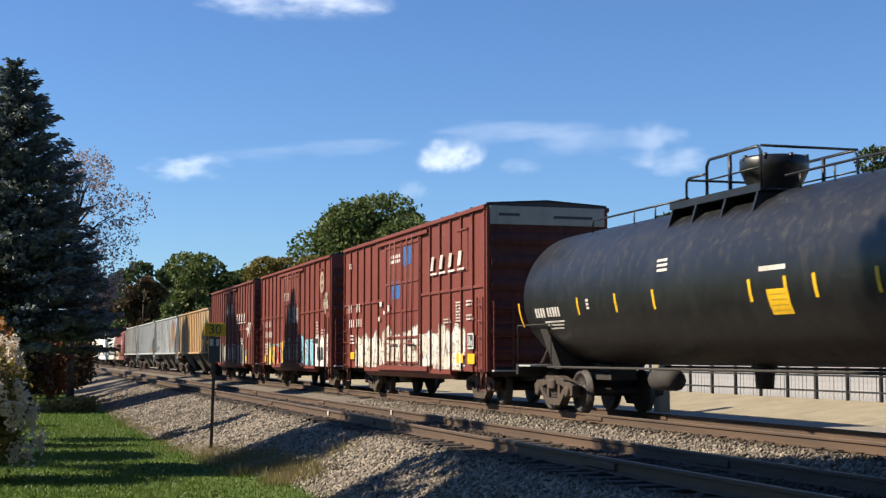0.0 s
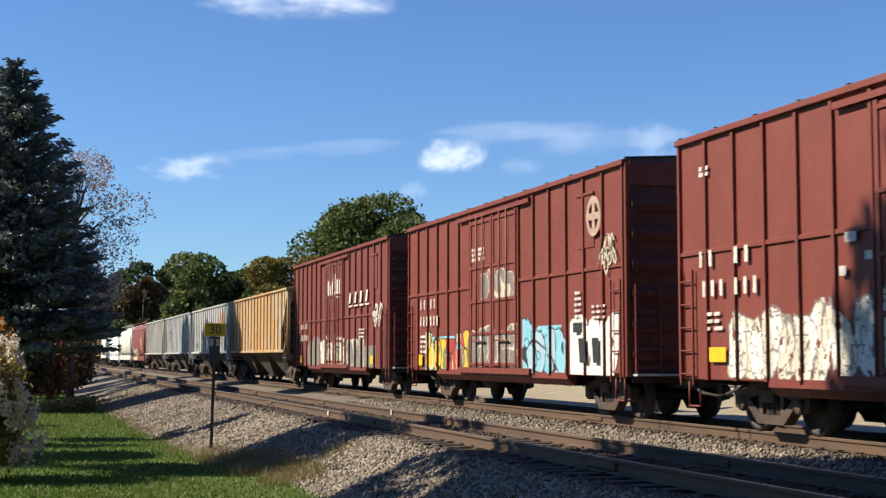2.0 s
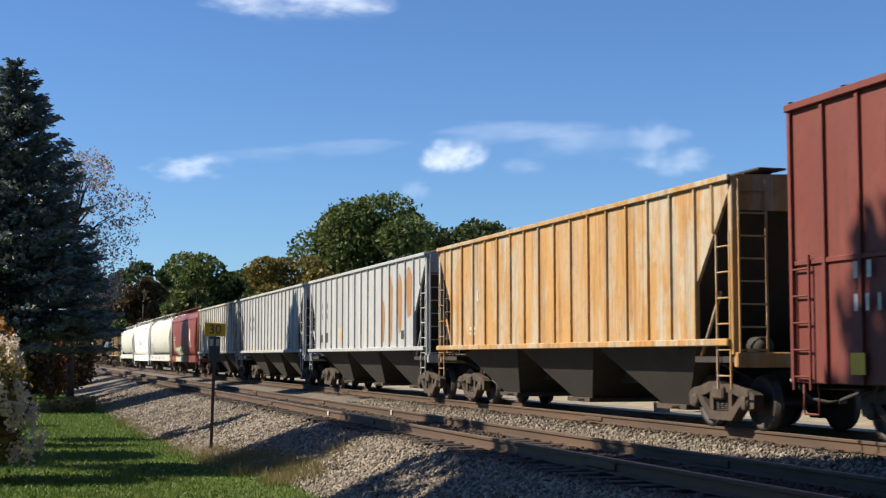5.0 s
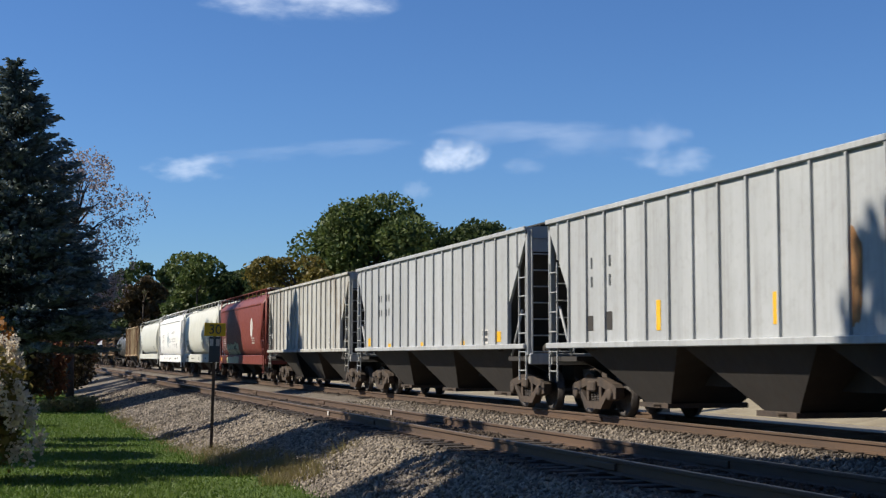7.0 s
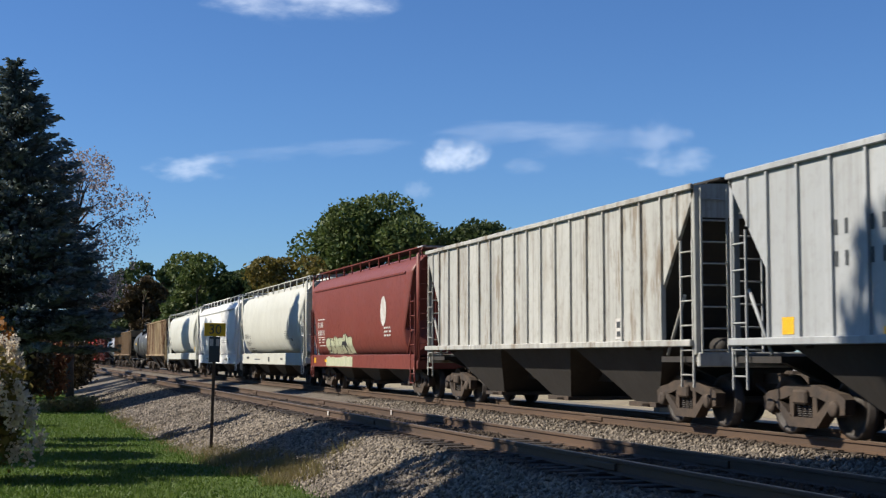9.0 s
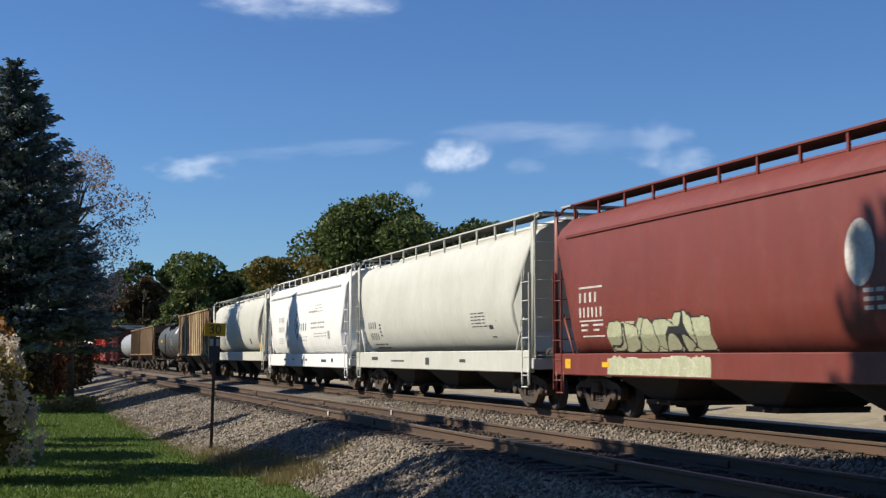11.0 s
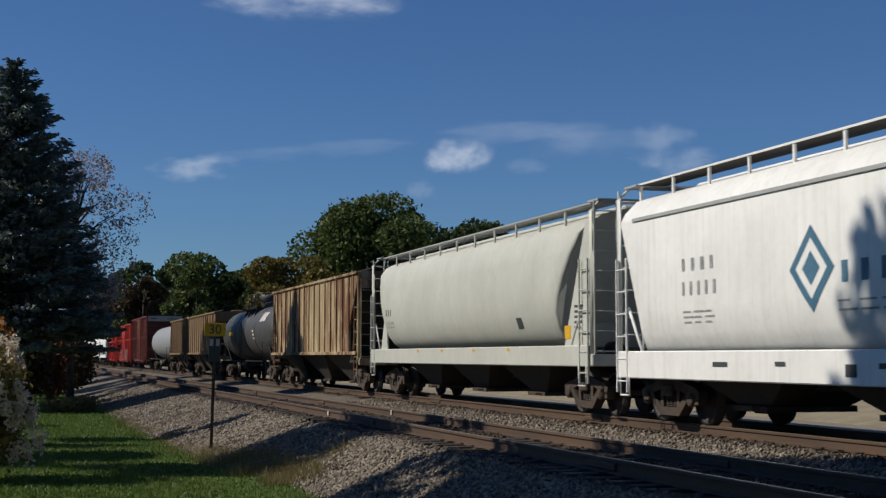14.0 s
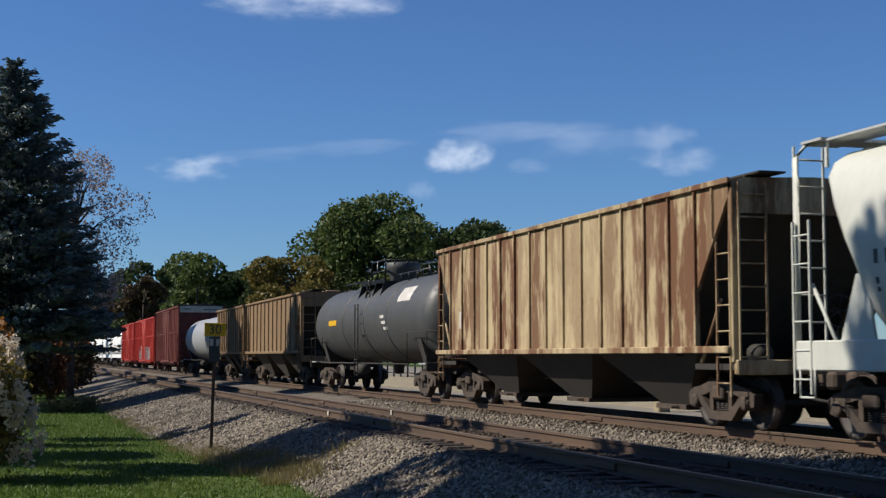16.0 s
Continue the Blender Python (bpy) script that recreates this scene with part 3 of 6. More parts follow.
def rib_hopper(T0, T1, material, label, top=4.17, z0=1.50, n_ribs=16, inset=1.25, bays=3, under=None, name="covered_hopper"):
    half = (T1 - T0) * SPEED / 2
    e = half - 0.62
    car = thing(name, pose(FAR_X, SPEED * (T0 + T1) / 2 - 3.33, 0), label, "hopper car", "cars of the freight train")
    # slope sheets and bays: grime with shade put into its colour
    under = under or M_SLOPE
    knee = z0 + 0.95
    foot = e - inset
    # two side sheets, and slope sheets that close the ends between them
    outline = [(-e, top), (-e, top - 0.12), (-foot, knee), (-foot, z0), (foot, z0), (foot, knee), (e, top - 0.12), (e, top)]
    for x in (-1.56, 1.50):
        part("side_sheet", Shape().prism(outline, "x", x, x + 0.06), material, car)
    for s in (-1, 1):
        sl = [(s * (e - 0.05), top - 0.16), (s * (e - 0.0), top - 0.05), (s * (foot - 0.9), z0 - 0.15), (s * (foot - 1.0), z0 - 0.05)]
        part("slope_sheet", Shape().prism(sl, "x", -1.5, 1.5), under, car, "grimy slope sheet, darkened to paint in its shade")
        a, b = sorted((s * (e - 0.04), s * e))
        part("end_plate", Shape().box(-1.5, 1.5, a, b, top - 0.55, top), material, car)
    for k in range(n_ribs):
        y = -foot + 2 * foot * k / (n_ribs - 1)
        for x in (-1.56, 1.56):
            q = x + math.copysign(0.048, x)
            part("side_rib", Shape().prism([(x, y - 0.034), (q, y - 0.026), (q, y + 0.026), (x, y + 0.034)], "z", z0, top - 0.08), material, car)
    for s in (-1, 1):
        part("end_rib", Shape().prism([(-1.56, s * (foot + inset * 0.5) - 0.04), (-1.6, s * (foot + inset * 0.5) - 0.02), (-1.6, s * (foot + inset * 0.5) + 0.02), (-1.56, s * (foot + inset * 0.5) + 0.04)], "z", (knee + top) / 2 - 0.02, top - 0.08), material, car)
    for x in (-1.6, 1.6):
        part("top_chord", Shape().soft_box(x - 0.03, x + 0.03, -e, e, top - 0.07, top + 0.03, 0.012), material, car)
        part("side_sill", Shape().soft_box(x - 0.05, x + 0.05, -e + 0.05, e - 0.05, z0 - 0.10, z0 + 0.02, 0.015), material, car)
    part("roof", Shape().prism([(-1.55, top), (-1.3, top + 0.03), (0, top + 0.08), (1.3, top + 0.03), (1.55, top)], "y", -e, e), material, car)
    part("hatch_cover", Shape().soft_box(-0.3, 0.3, -e + 0.8, e - 0.8, top + 0.07, top + 0.16, 0.04), material, car)
    for k in range(8):
        y = -e + 1.2 + (2 * e - 2.4) * k / 7
        part("hatch_clamp", Shape().box(-0.36, 0.36, y - 0.04, y + 0.04, top + 0.07, top + 0.20), M_UNDER, car)
    for x in (-0.85, 0.85):
        part("running_board", Shape().box(x - 0.25, x + 0.25, -e - 0.1, e + 0.1, top + 0.115, top + 0.145), M_UNDER, car, "dark grating walkway")
        for k in range(7):
            y = -e + 0.4 + (2 * e - 0.8) * k / 6
            part("board_bracket", Shape().box(x - 0.25, x + 0.25, y - 0.02, y + 0.02, top + 0.03, top + 0.115), M_UNDER, car)
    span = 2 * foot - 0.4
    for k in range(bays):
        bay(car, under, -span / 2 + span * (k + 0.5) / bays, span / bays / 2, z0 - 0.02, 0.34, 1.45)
    end_cage(car, material, e, half, z0 - 0.15, top - 0.05, foot)
    for y in (-e + 1.35, e - 1.35):
        truck(car, y)
    return car, e, foot


# ---- covered hoppers with curved sides ----
def curved_hopper(T0, T1, material, label, top=4.28, z0=1.46, sill=0.38, walk_rails=True, crease=False, skirt=True, inset_top=0.55, lean=0.50, stepped=False, name="covered_hopper"):
    half = (T1 - T0) * SPEED / 2
    e = half - 0.62
    car = thing(name, pose(FAR_X, SPEED * (T0 + T1) / 2 - 3.33, 0), label, "hopper car", "cars of the freight train")
    if crease:
        sec = [(1.36, z0), (1.55, z0 + 0.35), (1.60, z0 + 0.8), (1.60, top - 0.62), (1.58, top - 0.56), (1.50, top - 0.42), (1.25, top - 0.18), (0.85, top - 0.05), (0.4, top)]
    else:
        sec = [(1.02, z0), (1.28, z0 + 0.18), (1.45, z0 + 0.42), (1.56, z0 + 0.75), (1.60, z0 + 1.1), (1.60, z0 + 1.5), (1.55, z0 + 1.95), (1.45, top - 0.5), (1.25, top - 0.26), (0.95, top - 0.10), (0.5, top)]

    def inset(z):
        """How far the body stops short of the car's end at each height."""
        if stepped:
            return float(np.interp(z, [z0, z0 + 0.5, z0 + 1.05, top - 0.75, top], [0.95, 1.15, 1.2, 0.28, 0.25]))
        return float(np.interp(z, [z0, z0 + 0.9, top - 0.35, top], [lean * (top - z0) + inset_top, lean * (top - z0) * 0.86 + inset_top, inset_top + 0.18, inset_top]))

    ring = [(-x, z) for x, z in sec] + [(x, z) for x, z in sec[::-1]]
    steps = [-1, -0.985, -0.9, -0.5, 0, 0.5, 0.9, 0.985, 1]
    rings = []
    for f in steps:
        k = 0.97 if abs(f) == 1 else 1.0
        rings.append([(x * k, f * (e - inset(z)), z) for x, z in ring])
    part("body", Shape().loft(rings), material, car)
    yb = e - inset(z0)
    for x in (-1.56, 1.42):
        part("side_sill", Shape().soft_box(x, x + 0.14, -e + 0.1, e - 0.1, z0 - sill, z0 + 0.03, 0.02), material, car)
        for s in () if stepped else (-1, 1):
            g = [(s * (yb + 0.5), z0), (s * (e - 0.12), z0), (s * (e - 0.12), top - 0.3), (s * (e - 0.30), top - 0.3)]
            if s > 0:      # this end's gusset hugs the foot of the body
                g = [(yb - 0.05, z0), (yb + 0.8, z0), (yb + 0.38, z0 + 0.95), (yb + 0.16, z0 + 0.9)]
            part("end_gusset", Shape().prism(g, "x", x + 0.06, x + 0.10), material, car)
    for s in (-1, 1):
        part("top_platform", Shape().box(-1.35, 1.35, *sorted((s * (e - 0.55), s * e)), top + 0.10, top + 0.14), M_GALV, car)
    if crease:
        for x in (-1.61, 1.61):
            part("roof_seam", Shape().soft_box(x - 0.02, x + 0.02, -e + 0.95, e - 0.95, top - 0.64, top - 0.57, 0.008), M_GALV if material is M_WHITE else material, car)
    part("hatch_trough", Shape().soft_box(-0.32, 0.32, -e + 1.0, e - 1.0, top - 0.02, top + 0.14, 0.05), material, car)
    deck = top + (0.12 if walk_rails else 0.08)
    for x in (-0.98, 0.98):
        part("running_board", Shape().box(x - 0.26, x + 0.26, -e, e, deck, deck + 0.03), M_UNDER if walk_rails else M_GALV, car)
        part("board_edge", Shape().box(x + math.copysign(0.26, x) - 0.02, x + math.copysign(0.26, x) + 0.02, -e, e, deck + 0.005, deck + 0.04), material if walk_rails else M_GALV, car)
        n = 12
        for k in range(n):
            y = -e + 0.5 + (2 * e - 1.0) * k / (n - 1)
            xo = x + math.copysign(0.24, x)
            part("board_post", Shape().box(xo - 0.02, xo + 0.02, y - 0.03, y + 0.03, top - 0.30, deck + 0.02), material, car)

    # gates and the underframe between the trucks
    bays, span = 3, 2 * yb - 1.6
    for k in range(bays):
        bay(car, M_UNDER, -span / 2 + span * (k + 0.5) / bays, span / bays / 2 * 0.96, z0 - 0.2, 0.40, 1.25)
    end_cage(car, material, e, half, z0 - 0.10, top + 0.08, e - 1.3, posts=False)
    for s in (-1, 1):
        for x in (-1.48, 1.48):
            part("corner_post", Shape().tube([(x, s * (e - 0.05), z0 - 0.3), (x, s * (e - 0.05), top - 0.12), (x * 0.86, s * (e - 0.05), top + 0.12)], 0.045, 6), material, car)
    side_sill_bits(car, 2 * e, z0 - 0.35, material)
    for y in (-e + 1.35, e - 1.35):
        truck(car, y)

    def skin(z):
        """Just outside the near side of the body at that height."""
        return -0.008 - float(np.interp(z, [q for _, q in sec], [a for a, _ in sec]))
    return car, e, skin


# ---- tank cars ----
def tank_car(T0, T1, material, label, r=1.5, zc=2.55, name="tank_car", dome=True, band=False, ladders=True):
    half = (T1 - T0) * SPEED / 2
    e = half - 0.78
    car = thing(name, pose(FAR_X, SPEED * (T0 + T1) / 2 - 3.33, 0), label, "tank car", "cars of the freight train")
    prof = [(-e + d, r * k) for d, k in ((0, 0.02), (0.02, 0.28), (0.08, 0.52), (0.17, 0.70), (0.32, 0.86), (0.5, 0.95), (0.72, 0.995))]
    prof = prof + [(-e + 2.8, r), (0, r), (e - 2.8, r)] + [(-o, q) for o, q in prof[::-1]]
    part("shell", Shape().disc(0, 0, zc, prof, "y", 56), material, car)
    if band:
        for y in (-0.35, 2.9, -3.4):
            part("seam_band", Shape().disc(0, y, zc, [(-0.06, r - 0.01), (-0.05, r + 0.02), (0.05, r + 0.02), (0.06, r - 0.01)], "y", 56), material, car)
    for s in (-1, 1):
        y = s * (e - 1.55)
        pts = [(-1.0, 0.95)] + [(r * 1.01 * math.sin(a), zc - r * 1.01 * math.cos(a)) for a in [radians(q) for q in range(-62, 63, 12)]] + [(1.0, 0.95)]
        part("saddle", Shape().prism(pts, "y", y - 0.22, y + 0.22), M_UNDER, car)
        a, b = sorted((s * (e - 2.9), s * (half - 0.75)))
        part("stub_sill", Shape().box(-0.3, 0.3, a, b, 0.72, 1.05), M_UNDER, car)
        part("end_sill", Shape().soft_box(-1.45, 1.45, s * (half - 0.85) - 0.05, s * (half - 0.85) + 0.05, 0.80, 1.06, 0.02), M_UNDER, car)
        rail = Shape()
        for x in (-1.42, 1.42):
            rail.tube([(x, s * (half - 0.85), 1.0), (x, s * (half - 0.85), 1.95), (x, s * (e - 2.2), 1.95), (x, s * (e - 2.2), 1.0)], 0.014, 6)
        rail.tube([(-1.42, s * (half - 0.85), 1.95), (1.42, s * (half - 0.85), 1.95)], 0.022, 6)
        part("end_railing", rail, M_UNDER, car)
        brace = Shape()
        for x in (-0.9, 0.9):
            brace.tube([(x, s * (half - 0.9), 0.95), (x * 0.9, s * (e - 0.75), zc - r * 0.62)], 0.035, 6)
        part("head_brace", brace, M_UNDER, car)
        part("end_deck", Shape().box(-1.42, 1.42, *sorted((s * (e - 0.9), s * (half - 0.9))), 1.0, 1.04), M_GALV, car)
    for x in (-1.42, 1.42):
        part("running_rod", Shape().tube([(x, -e + 2.0, 1.0), (x, e - 2.0, 1.0)], 0.028, 6), M_UNDER, car)
    part("bottom_outlet", Shape().disc(0, 0, zc - r - 0.4, [(0, 0.05), (0, 0.16), (0.3, 0.18), (0.45, 0.26)], "z", 14), M_UNDER, car)
    if dome:
        t = zc + r
        yd = -0.45       # centre of the valve housing
        pl = part("dome_platform", Shape().soft_box(-0.95, 0.95, yd - 1.2, yd + 2.15, t - 0.10, t - 0.05, 0.01), M_BLACK, car)
        for y in (yd - 1.1, yd, yd + 1.1, yd + 2.05):
            for x in (-1, 1):
                part("platform_bracket", Shape().prism([(x * 0.45, t - 0.12), (x * 0.95, t - 0.05), (x * 0.97, t - 0.12), (x * 1.12, t - 0.60), (x * 1.02, t - 0.50), (x * 0.85, t - 0.28)], "y", y - 0.03, y + 0.03), M_BLACK, pl)
        for x in (-0.96, 0.96):
            part("toe_board", Shape().box(x - 0.012, x + 0.012, yd - 1.2, yd + 2.15, t - 0.10, t + 0.03), M_BLACK, pl)
        m = part("valve_housing", Shape().disc(0, yd, t - 0.1, [(0, 0.46), (0.22, 0.46), (0.30, 0.50), (0.52, 0.60), (0.70, 0.60), (0.74, 0.56), (0.76, 0.02)], "z", 28), material, car)
        for k in range(8):
            a = k * math.pi / 4
            part("bolt", Shape().disc(0.57 * math.cos(a), yd + 0.57 * math.sin(a), t + 0.56, [(0, 0.04), (0.10, 0.04)], "z", 6), M_BLACK, m)
        rl = Shape()
        h, ya, yb, yc = 0.66, yd - 1.15, yd + 0.75, yd + 1.55
        for x in (-0.92, 0.92):
            rl.tube([(x, ya, t - 0.06), (x, ya, t + h - 0.1), (x, ya + 0.1, t + h), (x, yb - 0.1, t + h), (x, yb, t + h - 0.1), (x, yb, t - 0.06)], 0.028, 6)
            rl.tube([(x, yb, t + 0.42), (x, yc - 0.08, t + 0.42), (x, yc, t + 0.34), (x, yc, t - 0.06)], 0.024, 6)
            rl.tube([(x, ya, t + 0.30), (x, yb, t + 0.30)], 0.016, 6)
            rl.tube([(x, yd - 0.1, t - 0.06), (x, yd - 0.1, t + h)], 0.035, 6)
        for y in (ya, yc):
            rl.tube([(-0.92, y, t + (h if y == ya else 0.40)), (0.92, y, t + (h if y == ya else 0.40))], 0.024, 6)
        part("dome_railing", rl, M_BLACK, car)
        for s in (-1, 1):
            gr = Shape()
            gr.tube([(-0.55, s * 1.75, t + 0.15), (-0.55, s * (e - 2.6), t + 0.15), (-0.55, s * (e - 2.5), t - 0.1)], 0.022, 6)
            for q in (2.2, 3.2, 4.2):
                gr.tube([(-0.55, s * q, t + 0.15), (-0.55, s * q, t - 0.12)], 0.016, 5)
            part("grab_rail", gr, M_BLACK, car)
        if ladders:
            ladder(car, M_UNDER, -r - 0.16, 0.0, 0.6, zc + 0.6, "y", 0.45, 7, 0.02)
            ladder(car, M_UNDER, -1.12, 0.0, zc + 0.6, t + 0.1, "y", 0.45, 3, 0.02)
    part("brake_reservoir", Shape().disc(-0.7, 2.0, 0.78, [(0, 0.05), (0.05, 0.2), (0.9, 0.2), (0.95, 0.05)], "y", 12), M_UNDER, car)
    coupler(car, half, half - 0.8)
    for y in (-e + 1.45, e - 1.45):
        truck(car, y)

    def curved(name, col, y, w, a0, a1, label=""):
        """A patch that follows the shell; angles in degrees up from its waist on the near side."""
        s = Shape()
        q = r + 0.006
        an = [radians(a0 + (a1 - a0) * i / 6) for i in range(7)]
        s.loft([[(-q * math.cos(a), y, zc + q * math.sin(a)) for a in an], [(-q * math.cos(a), y - w, zc + q * math.sin(a)) for a in an]], closed=False, caps=False)
        return part(name, s, col, car, label)
    return car, e, curved

# ---- foliage, grass and stones from arrays ----
def array_mesh(name, verts, faces, material):
    """A mesh of many like faces: verts (n, 3), faces (m, k)."""
    me = bpy.data.meshes.new(name)
    m, k = faces.shape
    me.vertices.add(len(verts))
    me.vertices.foreach_set("co", np.asarray(verts, dtype=np.float32).ravel())
    me.loops.add(m * k)
    me.loops.foreach_set("vertex_index", faces.astype(np.int32).ravel())
    me.polygons.add(m)
    me.polygons.foreach_set("loop_start", np.arange(0, m * k, k, dtype=np.int32))
    me.polygons.foreach_set("loop_total", np.full(m, k, dtype=np.int32))
    me.update(calc_edges=True)
    me.materials.append(material)
    return me


def unit(v):
    return v / np.maximum(np.linalg.norm(v, axis=1, keepdims=True), 1e-6)


def leaves(name, centres, size, rng, material, long=1.5, along=None):
    """A pointed leaf at each centre, turned at random or along the given ways."""
    n = len(centres)
    a = unit(rng.normal(size=(n, 3))) if along is None else unit(along + rng.normal(size=(n, 3)) * 0.25)
    b = unit(np.cross(a, rng.normal(size=(n, 3))))
    s = (size * rng.uniform(0.6, 1.35, n))[:, None]
    v = np.stack([centres - a * s * long * 0.5, centres + b * s * 0.5, centres + a * s * long * 0.5, centres - b * s * 0.5], axis=1).reshape(-1, 3)
    return array_mesh(name, v, np.arange(4 * n).reshape(-1, 4), material)


def crown_points(rng, n, lobes, jitter=0.12):
    """Points near the skins of many overlapping lobes: (x, y, z, radius across, radius up)."""
    lob = np.array(lobes)
    w = lob[:, 3] ** 2
    pick = rng.choice(len(lob), n, p=w / w.sum())
    d = unit(rng.normal(size=(n, 3)))
    r = rng.uniform(0.45, 1.0, n) ** 0.4 + rng.normal(size=n) * jitter
    L = lob[pick]
    return L[:, :3] + d * r[:, None] * np.stack([L[:, 3], L[:, 3], L[:, 4]], 1)


def broadleaf(name, x, y, height, radius, material, label, seed, n=9000, leaf=0.34, base=-0.9, crown_from=0.30, lobes=26, sparse=False, trunk_r=None, flat=1.0):
    rng, rnd = np.random.default_rng(seed), random.Random(seed)
    t = thing(name, pose(x, y, base), label, "tree")
    tr = trunk_r or height * 0.022
    lean = (rnd.uniform(-0.3, 0.3), rnd.uniform(-0.3, 0.3))
    top = height * 0.7
    part("trunk", Shape().tube([(0, 0, -0.1), (lean[0] * 0.1, lean[1] * 0.1, top * 0.25), (lean[0] * 0.6, lean[1] * 0.6, top * 0.65), (lean[0], lean[1], top)], n=8, radii=[tr * 1.5, tr, tr * 0.65, tr * 0.25]), M_BARK, t)
    lob = []
    zc, zr = height * (1 + crown_from) / 2, height * (1 - crown_from) / 2
    for k in range(lobes):
        a, u = rnd.uniform(0, 2 * math.pi), rnd.uniform(-0.92, 0.95)
        ring = math.sqrt(max(0.0, 1 - u * u)) * (0.86 if u < 0.2 else 1.0)
        q = rnd.uniform(0.45, 0.82)
        lr = radius * rnd.uniform(0.22, 0.42)
        lob.append((math.cos(a) * ring * q * radius, math.sin(a) * ring * q * radius, zc + u * zr * 0.84, lr, lr * rnd.uniform(0.6, 0.85) * flat))
    for k in range(0, lobes, 2 if not sparse else 1):
        lx, ly, lz, *_ = lob[k]
        z0 = max(height * 0.2, min(top * 0.95, lz - math.hypot(lx, ly) * 0.7))
        f = z0 / top
        part("limb", Shape().tube([(lean[0] * f, lean[1] * f, z0), (lx * 0.5, ly * 0.5, z0 + (lz - z0) * 0.62), (lx, ly, lz)], n=5, radii=[tr * 0.45, tr * 0.25, tr * 0.07]), M_BARK, t)
    pts = crown_points(rng, n, lob, 0.07)
    pts[:, 2] = np.maximum(pts[:, 2], 0.4)
    tagged(part("crown", leaves("crown", pts, leaf, rng, material), None, t), kind="stuff")
    return t


def shrub(name, x, y, height, radius, material, label, seed, n=2500, leaf=0.10, base=-1.0, blooms=None, stems=9):
    rng, rnd = np.random.default_rng(seed), random.Random(seed)
    t = thing(name, pose(x, y, base), label, "shrub")
    lob = []
    for k in range(stems):
        a, q = rnd.uniform(0, 2 * math.pi), rnd.uniform(0.1, 0.75) * radius
        h = height * rnd.uniform(0.45, 0.86)
        tip = (q * math.cos(a), q * math.sin(a), h)
        part("stem", Shape().tube([(tip[0] * 0.15, tip[1] * 0.15, -0.05), (tip[0] * 0.5, tip[1] * 0.5, h * 0.55), tip], n=5, radii=[0.025, 0.018, 0.006]), M_BARK, t)
        lob += [(*tip, radius * rnd.uniform(0.3, 0.45), height * 0.17), (tip[0] * 0.8, tip[1] * 0.8, h * 0.5, radius * 0.4, height * 0.22)]
    tagged(part("foliage", leaves("foliage", crown_points(rng, n, lob, 0.15), leaf, rng, material), None, t), kind="stuff")
    if blooms:
        m, count, size = blooms
        for k in range(count):
            a, q = rnd.uniform(0, 2 * math.pi), radius * rnd.uniform(0.55, 1.05)
            h = height * rnd.uniform(0.15, 1.0)
            q *= math.sqrt(max(0.2, 1 - max(0, h / height - 0.45) ** 2 * 2.2))
            c = np.array([q * math.cos(a), q * math.sin(a), h])
            p = c + rng.normal(size=(70, 3)) * np.array([0.45, 0.45, 0.85]) * size
            tagged(part("bloom", leaves("bloom", p, size * 0.5, rng, m), None, t, "bleached papery flower head"), kind="stuff")
    return t


def spruce(x, y, height, radius, label, seed, base=-1.0):
    rng, rnd = np.random.default_rng(seed), random.Random(seed)
    t = thing("spruce_tree", pose(x, y, base), label, "tree")
    part("trunk", Shape().tube([(0, 0, -0.1), (0, 0, height * 0.5), (0, 0, height - 0.2)], n=8, radii=[0.28, 0.17, 0.02]), M_BARK, t)
    cs, ws, limbs = [], [], Shape()
    levels = 46
    for k in range(levels):
        f = (k + rnd.random()) / levels
        z = 2.9 + f * (height - 3.1)
        reach = radius * ((height - z) / height) ** 0.74 * (0.9 + 0.1 * min(1, f * 8))
        for j in range(max(6, int(16 - 8 * f))):
            a = rnd.uniform(0, 2 * math.pi)
            ln_ = reach * rnd.uniform(0.72, 1.10) + 0.04
            drop = -0.22 + 0.55 * f
            d = np.array([math.cos(a), math.sin(a), 0.0])
            m = max(3, int(ln_ * 13))
            u = np.linspace(0.12, 1, m)
            lift = drop * ln_ * u + 0.16 * ln_ * u ** 2.5
            c = d[None] * (ln_ * u)[:, None] + np.array([0, 0, z]) + np.stack([0 * u, 0 * u, lift], 1)
            side = np.array([-d[1], d[0], 0])
            for s in (-1, 0, 1, 0):
                wid = 0.30 * ln_ * (1 - 0.75 * u) * abs(s) * rng.uniform(0.5, 1.2, m)
                cs.append(c + side[None] * (s * wid)[:, None] + rng.normal(size=(m, 3)) * 0.06 - np.array([0, 0, 0.10]) * rng.random((m, 1)))
                ws.append(np.repeat((d + side * 0.6 * s + np.array([0, 0, 0.15 - 0.3 * (s == 0)]))[None], m, 0))
            if j % 3 == 0:
                limbs.tube([(0, 0, z), tuple(c[m // 2]), tuple(c[-1])], n=4, radii=[0.04, 0.025, 0.006])
    tagged(part("branchwork", limbs, M_BARK, t), kind="stuff")
    tagged(part("needles", leaves("needles", np.concatenate(cs), 0.125, rng, M_SPRUCE, 2.5, np.concatenate(ws)), None, t), kind="stuff")
    return t


